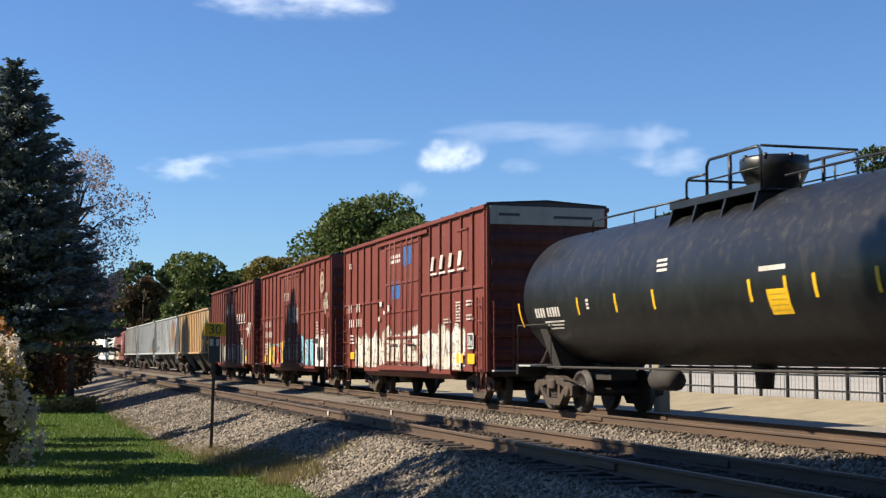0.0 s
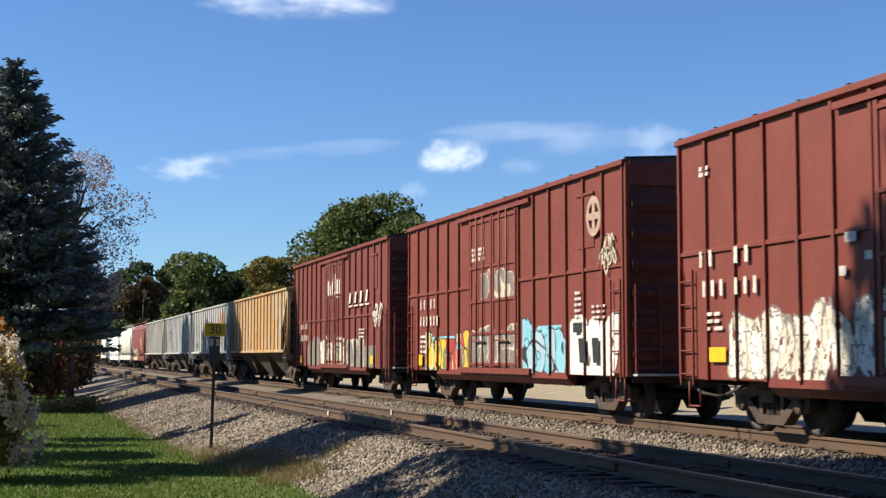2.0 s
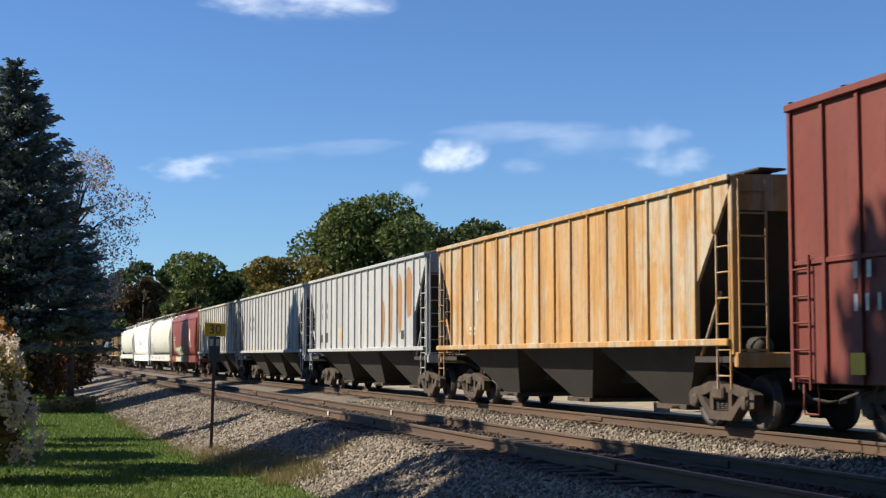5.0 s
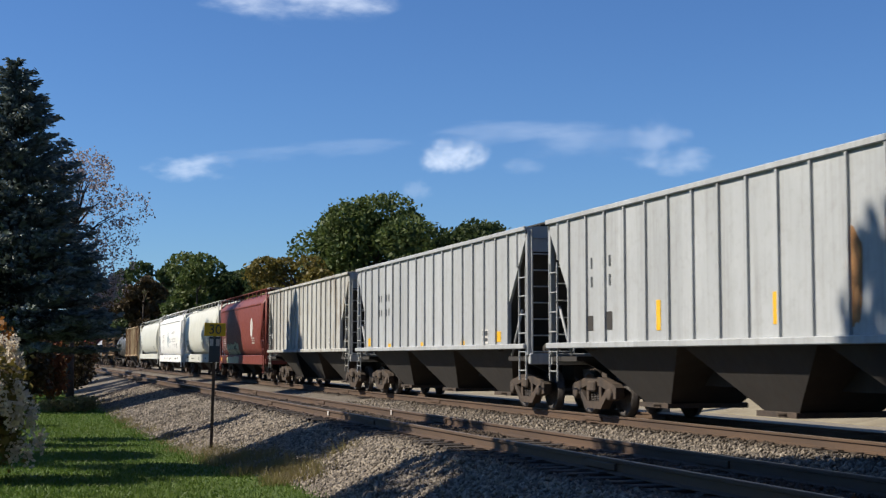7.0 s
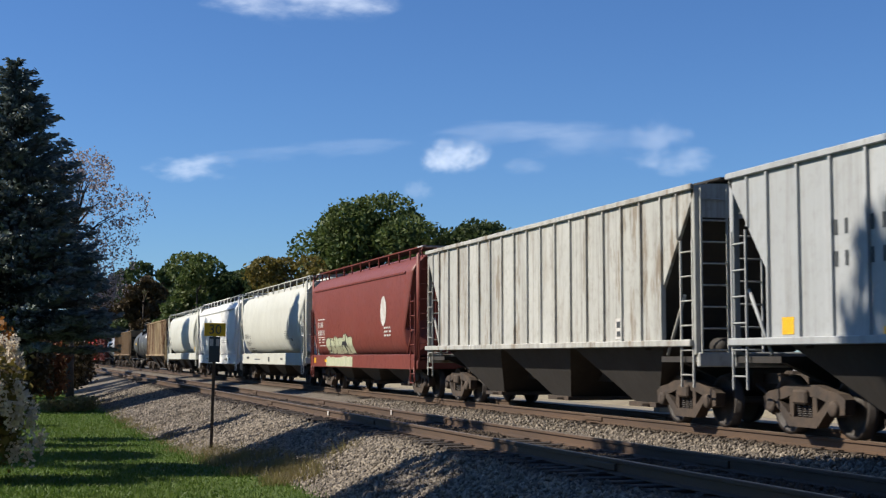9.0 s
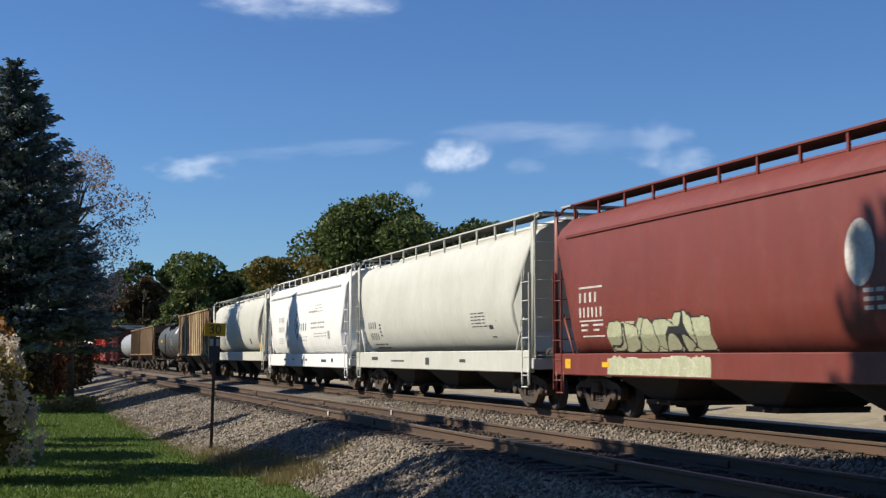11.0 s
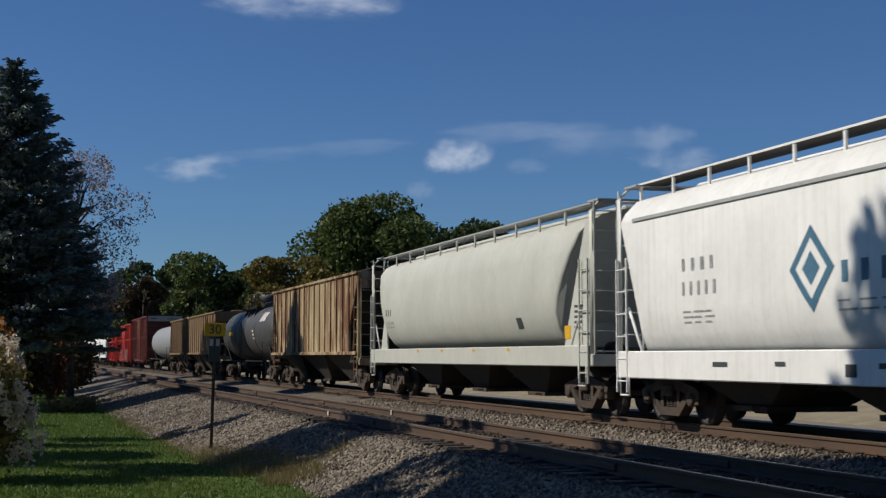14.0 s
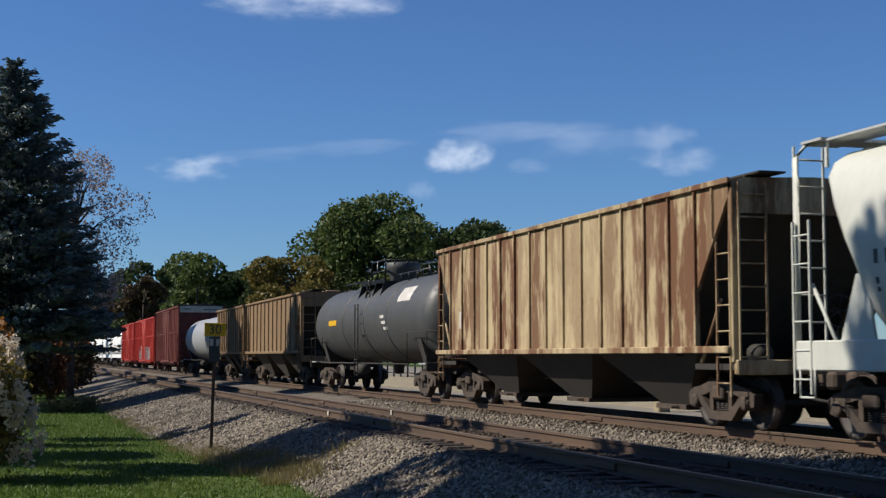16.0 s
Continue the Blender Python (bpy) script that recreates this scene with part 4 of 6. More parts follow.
# ---- surfaces of the place ----
def ground_material():
    m = mat("lawn_and_earth", (0.06, 0.10, 0.02), 0.9, spec=0.2)
    v = coords(m)
    n1, n2, n3 = noise_tex(m, v, 0.35, 4, 0.6, 0.35, 0.65), noise_tex(m, v, 4.0, 6, 0.7, 0.3, 0.7), noise_tex(m, v, 30.0, 4, 0.7, 0.25, 0.75)
    col = blend(m, n1, (0.065, 0.125, 0.018), (0.10, 0.145, 0.028))
    col = blend(m, mul(m, n2, 0.35), col, (0.10, 0.105, 0.035))
    col = blend(m, mul(m, n3, 0.4), col, (0.03, 0.055, 0.012))
    return finish(m, col, n3, 0.6, 0.03)


def ballast_material():
    m = mat("crushed_stone", (0.3, 0.27, 0.24), 0.9, spec=0.25)
    v = coords(m)
    vo = nd(m, "ShaderNodeTexVoronoi")
    vo.inputs["Scale"].default_value = 16
    ln(m, v, vo.inputs["Vector"])
    n1 = noise_tex(m, v, 0.5, 4, 0.6, 0.3, 0.7)
    col = blend(m, n1, (0.25, 0.215, 0.165), (0.185, 0.155, 0.12))
    hs = nd(m, "ShaderNodeSeparateColor")
    ln(m, vo.outputs["Color"], hs.inputs[0])
    col = blend(m, mul(m, hs.outputs[0], 0.55), col, (0.17, 0.15, 0.13))
    gap = nd(m, "ShaderNodeMapRange")
    ln(m, vo.outputs["Distance"], gap.inputs[0])
    gap.inputs[1].default_value, gap.inputs[2].default_value = 0.25, 0.75
    col = blend(m, mul(m, gap.outputs[0], 0.6), col, (0.10, 0.085, 0.07))
    sx = nd(m, "ShaderNodeSeparateXYZ")
    ln(m, v, sx.inputs[0])
    for cx in (NEAR_X, FAR_X):        # rust and oil along each track, sunk darker to paint in shade
        away = mul(m, mul(m, sx.outputs[0], cx, "SUBTRACT"), 0.0, "ADD")
        ab = nd(m, "ShaderNodeMath", operation="ABSOLUTE")
        ln(m, away, ab.inputs[0])
        fr = nd(m, "ShaderNodeMapRange", interpolation_type="SMOOTHSTEP")
        ln(m, ab.outputs[0], fr.inputs[0])
        fr.inputs[1].default_value, fr.inputs[2].default_value, fr.inputs[3].default_value, fr.inputs[4].default_value = 1.0, 1.65, 0.88, 0.0
        col = blend(m, fr.outputs[0], col, (0.040, 0.027, 0.018))
    inv = mul(m, 1.0, vo.outputs["Distance"], "SUBTRACT")
    return finish(m, col, inv, 0.9, 0.05)


def stone_material():
    m = mat("loose_stone", (0.35, 0.32, 0.28), 0.85, spec=0.3)
    g = nd(m, "ShaderNodeNewGeometry")
    r = nd(m, "ShaderNodeValToRGB")
    el = r.color_ramp.elements
    el[0].color, el[1].color = (0.075, 0.062, 0.047, 1), (0.37, 0.315, 0.245, 1)
    e2 = el.new(0.5)
    e2.color = (0.21, 0.18, 0.147, 1)
    ln(m, g.outputs["Random Per Island"], r.inputs[0])
    v = coords(m)
    n = noise_tex(m, v, 25, 3, 0.6, 0.3, 0.7)
    col = blend(m, mul(m, n, 0.35), r.outputs[0], (0.14, 0.115, 0.095))
    sx = nd(m, "ShaderNodeSeparateXYZ")
    ln(m, v, sx.inputs[0])
    for cx in (NEAR_X, FAR_X):        # rust and oil along each track, with shade darkened into the stones
        away = mul(m, mul(m, sx.outputs[0], cx, "SUBTRACT"), 0.0, "ADD")
        ab = nd(m, "ShaderNodeMath", operation="ABSOLUTE")
        ln(m, away, ab.inputs[0])
        fr = nd(m, "ShaderNodeMapRange", interpolation_type="SMOOTHSTEP")
        ln(m, ab.outputs[0], fr.inputs[0])
        fr.inputs[1].default_value, fr.inputs[2].default_value, fr.inputs[3].default_value, fr.inputs[4].default_value = 1.0, 1.65, 0.88, 0.0
        col = blend(m, fr.outputs[0], col, (0.040, 0.027, 0.018))
    return finish(m, col, n, 0.3, 0.01)


def rail_material():
    m = mat("rusty_rail", (0.15, 0.09, 0.05), 0.75)
    v = coords(m)
    n1, n2 = noise_tex(m, coords(m, (1, 0.15, 1)), 3.0, 5, 0.6, 0.3, 0.7), noise_tex(m, v, 40.0, 4, 0.7, 0.3, 0.7)
    col = blend(m, n1, (0.105, 0.060, 0.033), (0.055, 0.034, 0.021))
    col = blend(m, mul(m, n2, 0.4), col, (0.06, 0.04, 0.03))
    return finish(m, col, n2, 0.3, 0.005)


M_BARK = mottled("bark", (0.11, 0.085, 0.065), (0.06, 0.048, 0.038), 4, 0.9)
M_GROUND, M_BALLAST, M_STONE, M_RAIL = ground_material(), ballast_material(), stone_material(), rail_material()
M_RAILTOP = mottled("worn_rail_head", (0.20, 0.155, 0.115), (0.12, 0.09, 0.065), 6, 0.4)
M_TIE = mottled("weathered_tie", (0.060, 0.045, 0.034), (0.030, 0.024, 0.020), 3, 0.9)
M_GRASS = leafy("grass_blades", (0.062, 0.125, 0.016), (0.115, 0.165, 0.030), 0.35)
M_DRY = leafy("dry_grass", (0.26, 0.20, 0.09), (0.16, 0.15, 0.055), 0.3)
M_LEAF = leafy("green_leaves", (0.055, 0.092, 0.022), (0.125, 0.150, 0.045), 0.3)
M_LEAF_DARK = leafy("dark_green_leaves", (0.040, 0.068, 0.022), (0.075, 0.098, 0.034), 0.3)
M_LEAF_OLIVE = leafy("yellowing_leaves", (0.20, 0.15, 0.035), (0.11, 0.10, 0.025), 0.3)
M_LEAF_PINK = leafy("sparse_autumn_leaves", (0.36, 0.255, 0.225), (0.30, 0.26, 0.25), 0.3)
M_LEAF_BROWN = leafy("brown_leaves", (0.060, 0.045, 0.022), (0.085, 0.055, 0.022), 0.2)
M_LEAF_RED = leafy("rust_red_leaves", (0.17, 0.055, 0.022), (0.10, 0.05, 0.022), 0.3)
M_LEAF_ORANGE = leafy("orange_leaves", (0.34, 0.12, 0.02), (0.22, 0.11, 0.03), 0.35)
M_SPRUCE = leafy("spruce_needles", (0.050, 0.070, 0.060), (0.240, 0.275, 0.255), 0.10)
M_BLOOM = leafy("bleached_blooms", (0.80, 0.73, 0.62), (0.62, 0.52, 0.40), 0.35)
M_CONC = mottled("pale_concrete", (0.33, 0.285, 0.19), (0.23, 0.19, 0.125), 1.2, 0.85, 0.3, 0.7, 0.3, 0.01, 12)
M_BOARD = mottled("whitewashed_boards", (0.36, 0.36, 0.37), (0.27, 0.27, 0.29), 1.0, 0.8)
M_FENCE = mat("black_iron", (0.02, 0.02, 0.022), 0.5)
M_LOT = mottled("pale_gravel_lot", (0.27, 0.235, 0.18), (0.22, 0.19, 0.145), 0.6, 0.9, 0.3, 0.7, 0.4, 0.02, 20)

LAWN_Z = -1.0


TOE_Y, TOE_X = (0, 22, 26.5, 32, 41, 55, 75, 98, 120, 400), (4.8, 4.65, 4.45, 3.9, 3.55, 3.45, 3.15, 2.85, 2.6, 2.6)


def toe(y):
    """Where the stone shoulder meets the lawn."""
    return float(np.interp(y, TOE_Y, TOE_X))


def bed_z(x, y):
    """Height of the stone bed."""
    a = toe(y)
    return float(np.interp(x, [a - 0.5, a, 6.15, 6.5, 8.8, 9.4, 10.7, 11.3, 13.9, 14.4, 15.6], [LAWN_Z - 0.1, LAWN_Z + 0.03, -0.27, -0.215, -0.20, -0.29, -0.28, -0.19, -0.19, -0.24, -0.62]))


def ground_sheet():
    s = Shape()
    xs = [-1500, -300, -60, -10, -3, 0, 2, 4, 9, 15, 18, 60, 300, 1500]
    zs = [-1.6, -1.2, -1.05, -1.0, -1.0, -1.0, -1.0, -0.98, -0.75, -0.56, -0.54, -0.5, -0.7, -1.6]
    ys = [-1500, -200, -20, 0, 10, 20, 30, 40, 60, 90, 150, 300, 800, 3000]
    s.loft([[(x, y, z) for x, z in zip(xs, zs)] for y in ys], closed=False, caps=False, smooth=True)
    return tagged(part("ground", s, M_GROUND), "mown green lawn and rough grass", "ground", kind="structure")


ground_sheet()
lot = Shape().prism([(16.2, -0.75), (16.2, -0.515), (60, -0.46), (60, -0.75)], "y", -40, 330)
tagged(part("lot_surface", lot, M_LOT), "pale dusty gravel beyond the tracks", "ground", kind="structure")


def ballast_bed():
    ys = np.concatenate([np.arange(-30, 10, 4), np.arange(10, 70, 0.5), np.arange(70, 160, 2), np.arange(160, 900, 30)])
    rings = []
    for y in ys:
        a = toe(y) + (0.16 * math.sin(y * 1.7) + 0.12 * math.sin(y * 3.9 + 1) if y < 120 else 0)
        xs = [a - 0.45, a, a + 0.3, a + 0.8, (a + 6.1) / 2, 5.6, 6.15, 6.5, 7.1, 7.65, 8.2, 8.8, 9.4, 10.05, 10.7, 11.3, 12, 12.6, 13.2, 13.9, 14.4, 15.0, 15.6, 15.7]
        rings.append([(x, y, bed_z(x, y) + (noise.noise((x * 0.8, y * 0.5, 0)) * 0.05 if x < 15.6 else -0.3)) for x in xs])
    return tagged(part("ballast_bed", Shape().loft(rings, closed=False, caps=False), M_BALLAST), "bed of crushed grey-tan stone", "ballast", kind="structure")


ballast_bed()


def stones():
    rng = np.random.default_rng(11)
    spots = []
    for n, x0, x1, y0, y1 in ((52000, 2.6, 6.55, 11, 34), (26000, 2.4, 6.55, 34, 75), (14000, 8.7, 11.6, 12, 45), (5000, 7.1, 8.3, 11, 35)):
        spots.append(np.stack([rng.uniform(x0, x1, n), y0 + (y1 - y0) * rng.random(n) ** 1.25], 1))
    p = np.concatenate(spots)
    z = np.array([bed_z(x, y) + noise.noise((x * 0.8, y * 0.5, 0)) * 0.05 for x, y in p])
    keep = z > LAWN_Z - 0.03
    p, z = p[keep], z[keep]
    n = len(p)
    s = rng.uniform(0.018, 0.046, n)
    base = np.array([(1, 0, 0), (0, 1, 0), (-1, 0, 0), (0, -1, 0), (0, 0, 0.8), (0, 0, -0.8)], float)
    v = base[None] * s[:, None, None] * rng.uniform(0.6, 1.35, (n, 6, 1)) + rng.normal(size=(n, 6, 3)) * s[:, None, None] * 0.22
    a = rng.uniform(0, 2 * math.pi, n)
    tl = rng.normal(size=n) * 0.5
    c, q = np.cos(a), np.sin(a)
    x, y, zz = v[..., 0], v[..., 1], v[..., 2]
    x, zz = x * np.cos(tl)[:, None] - zz * np.sin(tl)[:, None], x * np.sin(tl)[:, None] + zz * np.cos(tl)[:, None]
    x, y = x * c[:, None] - y * q[:, None], x * q[:, None] + y * c[:, None]
    v = np.stack([x + p[:, 0:1], y + p[:, 1:2], zz + (z + s * 0.35)[:, None]], 2).reshape(-1, 3)
    tri = np.array([(0, 1, 4), (1, 2, 4), (2, 3, 4), (3, 0, 4), (1, 0, 5), (2, 1, 5), (3, 2, 5), (0, 3, 5)])
    f = (np.arange(n)[:, None, None] * 6 + tri[None]).reshape(-1, 3)
    tagged(new("ballast_stones", array_mesh("ballast_stones", v, f, M_STONE)), "loose crushed stones on the track bed", "ballast", kind="stuff")


stones()


def track(name, xc, label, y_ties):
    t = thing(name, pose(xc, 0, 0), label, "railway track", kind="structure")
    prof = [(-0.075, -0.178), (0.075, -0.178), (0.075, -0.165), (0.012, -0.145), (0.010, -0.05), (0.036, -0.04), (0.037, -0.008), (0.028, 0.0), (-0.028, 0.0), (-0.037, -0.008), (-0.036, -0.04), (-0.010, -0.05), (-0.012, -0.145), (-0.075, -0.165)]
    for x in (-0.752, 0.752):
        r = part("rail", Shape().prism([(x + a, b) for a, b in prof], "y", -40, 900), M_RAIL, t)
        part("rail_head", Shape().box(x - 0.026, x + 0.026, -40, 900, 0.0, 0.003), M_RAILTOP, r, "worn shiny running surface")
        # joint bars
        for y in (16.0, 27.9, 39.8, 51.7):
            part("joint_bar", Shape().soft_box(x - 0.045, x + 0.045, y - 0.45, y + 0.45, -0.14, -0.05, 0.012), M_RAIL, r)
    me = Shape().soft_box(-1.3, 1.3, -0.115, 0.115, -0.33, -0.165, 0.012).mesh("tie", M_TIE)
    plate = Shape().box(-0.14, 0.14, -0.09, 0.09, -0.165, -0.15).mesh("tie_plate", M_RAIL)
    y, rnd = 8.0, random.Random(4)
    while y < y_ties:
        tie = part("tie", me, None, t, at=pose(rnd.uniform(-0.09, 0.09), y, rnd.uniform(-0.03, 0), 0, 0, rnd.uniform(-0.8, 0.8)))
        for x in (-0.752, 0.752):
            part("tie_plate", plate, None, tie, at=pose(x, 0, 0))
        y += 0.52
    return t


def grass():
    rng = np.random.default_rng(3)
    n = 90000
    x = rng.uniform(-1.6, 5.2, n)
    y = 19 + 65 * rng.random(n) ** 1.6
    edge = np.interp(y, TOE_Y, TOE_X) + rng.normal(size=n) * 0.16
    ok = x < edge
    x, y, edge = x[ok], y[ok], edge[ok]
    n = len(x)
    h = rng.uniform(0.035, 0.085, n) * np.where(edge - x < 0.35, 1.7, 1.0)
    a = rng.uniform(0, 2 * math.pi, n)
    w = rng.uniform(0.006, 0.014, n) * 1.6
    lean = rng.normal(size=(n, 2)) * 0.035
    z = np.full(n, LAWN_Z - 0.005)
    v = np.stack([np.stack([x - w * np.cos(a), y - w * np.sin(a), z], 1), np.stack([x + w * np.cos(a), y + w * np.sin(a), z], 1), np.stack([x + lean[:, 0], y + lean[:, 1], z + h], 1)], 1).reshape(-1, 3)
    tagged(new("lawn_grass", array_mesh("lawn_grass", v, np.arange(3 * n).reshape(-1, 3), M_GRASS)), "short mown green grass", "grass", kind="stuff")
    # dry weeds where lawn and stones meet
    n = 9000
    cx = rng.choice(70, n)
    ty = np.concatenate([rng.uniform(23.5, 31, 45), rng.uniform(31, 70, 25)])
    tx = np.array([toe(q) for q in ty]) + rng.normal(size=70) * 0.22 + np.where(ty < 29, 0.15, 0)
    x, y = tx[cx] + rng.normal(size=n) * 0.16, ty[cx] + rng.normal(size=n) * 0.2
    h = rng.uniform(0.08, 0.32, n) * np.where(y < 29, 1.0, 0.7)
    a, w = rng.uniform(0, 2 * math.pi, n), rng.uniform(0.004, 0.011, n)
    lean = rng.normal(size=(n, 2)) * 0.10
    z = np.array([max(LAWN_Z, bed_z(p, q)) for p, q in zip(x, y)]) - 0.02
    v = np.stack([np.stack([x - w * np.cos(a), y - w * np.sin(a), z], 1), np.stack([x + w * np.cos(a), y + w * np.sin(a), z], 1), np.stack([x + lean[:, 0], y + lean[:, 1], z + h], 1)], 1).reshape(-1, 3)
    tagged(new("dry_weeds", array_mesh("dry_weeds", v, np.arange(3 * n).reshape(-1, 3), M_DRY)), "straw-coloured weeds along the stone edge", "grass", kind="stuff")


grass()


# ---- beyond the tracks: bank, fence and boards ----
def bank():
    w = thing("retaining_wall", pose(0, 0, 0), "low sloping wall of pale stained concrete", "wall", kind="structure")
    y = -8.0
    while y < 146:
        part("wall_panel", Shape().prism([(20.5, -0.75), (20.5, -0.50), (23.45, -0.08), (23.85, -0.08), (23.85, -0.75)], "y", y + 0.01, y + 3.59), M_CONC, w)
        y += 3.6
    f = thing("iron_fence", pose(0, 0, 0), "black iron rail fence on the concrete wall", "fence", kind="structure")
    for k in range(90):
        y = -6 + k * 1.7
        part("post", Shape().box(23.60, 23.69, y - 0.04, y + 0.04, -0.09, 1.08), M_FENCE, f)
    for z in (0.18, 0.65, 1.04):
        part("fence_rail", Shape().box(23.61, 23.68, -6.2, 146, z - 0.028, z + 0.028), M_FENCE, f)
    b = thing("board_fence", pose(0, 0, 0), "pale grey weathered board fence", "fence", kind="structure")
    rnd = random.Random(8)
    me = Shape().box(-0.012, 0.012, -0.105, 0.105, -0.55, 1.35).mesh("board", M_BOARD)
    for k in range(260):
        part("board", me, None, b, at=pose(25.2 + rnd.uniform(-0.01, 0.01), 5 + k * 0.235, rnd.uniform(-0.02, 0.02)))
    p = thing("concrete_post", pose(19.4, 40.3, -0.56), "square grey concrete post beside the wall", "post")
    part("shaft", Shape().soft_box(-0.2, 0.2, -0.2, 0.2, -0.1, 1.75, 0.03), M_CONC, p)
    part("cap", Shape().soft_box(-0.24, 0.24, -0.24, 0.24, 1.75, 1.85, 0.03), M_CONC, p)


bank()


# ---- the speed sign ----
def speed_sign():
    sg = thing("speed_sign", pose(4.22, 32.05, -0.75, 0, 1.2, -8), "yellow trackside speed sign on a rusty steel post", "sign")
    part("post", Shape().prism([(-0.035, -0.03), (0.035, -0.03), (0.035, -0.018), (0.012, -0.018), (0.012, 0.03), (-0.012, 0.03), (-0.012, -0.018), (-0.035, -0.018)], "z", -0.3, 2.72), M_RAIL, sg)
    brd = part("board", Shape().soft_box(-0.24, 0.24, -0.052, -0.036, 2.44, 2.74, 0.004), M_YELLOW, sg, "faded yellow board")
    part("back_plate", Shape().soft_box(-0.125, 0.125, -0.050, -0.034, 1.85, 2.43, 0.004), M_DARKMARK, sg, "dark plate under the board")
    part("mark", Shape().box(-0.11, -0.03, -0.056, -0.0515, 2.22, 2.38), M_LETTER, sg)
    part("mark", Shape().box(0.03, 0.11, -0.056, -0.0515, 2.22, 2.38), M_LETTER, sg)
    cu = bpy.data.curves.new("numerals", "FONT")
    cu.body, cu.size, cu.align_x, cu.align_y, cu.extrude = "30", 0.30, "CENTER", "CENTER", 0.002
    tmp = bpy.data.objects.new("numerals", cu)
    me = bpy.data.meshes.new_from_object(tmp)
    bpy.data.objects.remove(tmp)
    me.materials.clear()
    me.materials.append(M_DARKMARK)
    part("numerals", me, None, brd, at=pose(0, -0.056, 2.585, 90, 0, 0))


speed_sign()


# ---- trees and shrubs ----
spruce(-0.38, 61.5, 14.9, 5.5, "tall blue-green spruce with drooping dense branches", 21)
broadleaf("bare_tree", 2.7, 79.0, 13.9, 3.9, M_LEAF_PINK, "half-bare autumn tree with pinkish leaves", 5, 9000, 0.105, -1.0, 0.25, 40, True, 0.16)
broadleaf("maple_tree", 29.6, 117.0, 15.0, 7.4, M_LEAF, "large round green tree behind the train", 31, 42000, 0.24, -0.55, 0.22, 44)
broadleaf("maple_tree", 37.2, 113.0, 13.3, 4.0, M_LEAF_DARK, "dark green tree beside the larger one", 32, 14000, 0.24, -0.55, 0.3)
broadleaf("yellowing_tree", 21.6, 112.0, 10.9, 4.3, M_LEAF_OLIVE, "lower tree turning yellow-brown", 33, 14000, 0.22, -0.55, 0.15)
broadleaf("woodland_tree", 20.2, 168.0, 14.2, 5.6, M_LEAF, "green tree in a row behind the train", 34, 17000, 0.30, -0.55, 0.1)
broadleaf("woodland_tree", 26.4, 165.0, 13.4, 5.0, M_LEAF_DARK, "dark green tree in a row behind the train", 35, 15000, 0.30, -0.55, 0.1)
broadleaf("woodland_tree", 22.0, 238.0, 18.6, 6.0, M_LEAF_DARK, "far hazy green tree", 36, 5000, 0.6, -0.55, 0.05)
broadleaf("woodland_tree", 16.9, 205.0, 14.0, 3.8, M_LEAF_BROWN, "brownish tree close to the far rails", 37, 9000, 0.34, -0.55, 0.05)
broadleaf("woodland_tree", 34.0, 185.0, 13.5, 6.5, M_LEAF, "green tree in the row behind the train", 38, 12000, 0.34, -0.55, 0.1)
broadleaf("roadside_tree", 47.0, 66.5, 14.2, 3.6, M_LEAF_DARK, "dark green tree beyond the board fence", 39, 10000, 0.22, -0.5, 0.3)
broadleaf("roadside_tree", 48.5, 99.0, 13.6, 2.2, M_LEAF_DARK, "slim dark green tree beyond the fence", 40, 2500, 0.34, -0.5, 0.3)
for q, (x, y, h, r) in enumerate([(16.6, 262, 17.5, 4.6), (18.8, 250, 18.0, 4.6), (17.2, 300, 19.0, 5.2), (27.0, 225, 16.0, 6.0)]):
    broadleaf("woodland_tree", x, y, h, r, M_LEAF_BROWN if q == 0 else M_LEAF_DARK, "tree in the dark row along the far rails", 45 + q, 7000, 0.42, -0.55, 0.03)
# trees on the lawn side, whose shade falls over grass, stones and rails
broadleaf("lawn_tree", -7.4, 19.8, 19.5, 5.6, M_LEAF, "tall green lawn tree that shades the tracks", 50, 11000, 0.36, -1.0, 0.35)
broadleaf("lawn_tree", -7.5, 32.2, 14.6, 3.0, M_LEAF, "green lawn tree that shades the stones", 51, 3600, 0.30, -1.0, 0.58)
broadleaf("lawn_tree", -4.8, 19.0, 19.6, 3.2, M_LEAF, "tall slender green lawn tree", 54, 5200, 0.32, -1.0, 0.5)
broadleaf("lawn_tree", -9.0, 34.2, 10.6, 3.3, M_LEAF_DARK, "dark green lawn tree that shades the grass", 55, 5000, 0.30, -1.0, 0.25)
broadleaf("lawn_tree", -5.2, 41.0, 11.2, 1.1, M_LEAF_DARK, "slim dark lawn tree", 52, 2500, 0.26, -1.0, 0.1)
for q, (x, y, h, r, m) in enumerate([(-4.8, 80, 19, 3.9, M_LEAF_DARK), (-4.9, 91, 19.5, 4.0, M_LEAF_DARK), (-5.2, 103, 19, 4.2, M_LEAF_DARK), (-4, 118, 13, 4.8, M_LEAF_BROWN), (-9, 70, 11, 4, M_LEAF_BROWN), (-3, 150, 14, 5, M_LEAF_DARK), (1.5, 190, 13, 4.2, M_LEAF_DARK), (-8, 220, 16, 6, M_LEAF_DARK)]):
    broadleaf("woodland_tree", x, y, h, r, m, "dense tree in the shade beside the line", 60 + q, 4500, 0.45, -1.0, 0.04)
shrub("flowering_shrub", -0.75, 26.6, 2.45, 1.2, M_LEAF_OLIVE, "shrub with bleached papery flower heads", 70, 3500, 0.09, -1.0, (M_BLOOM, 95, 0.12), 14)
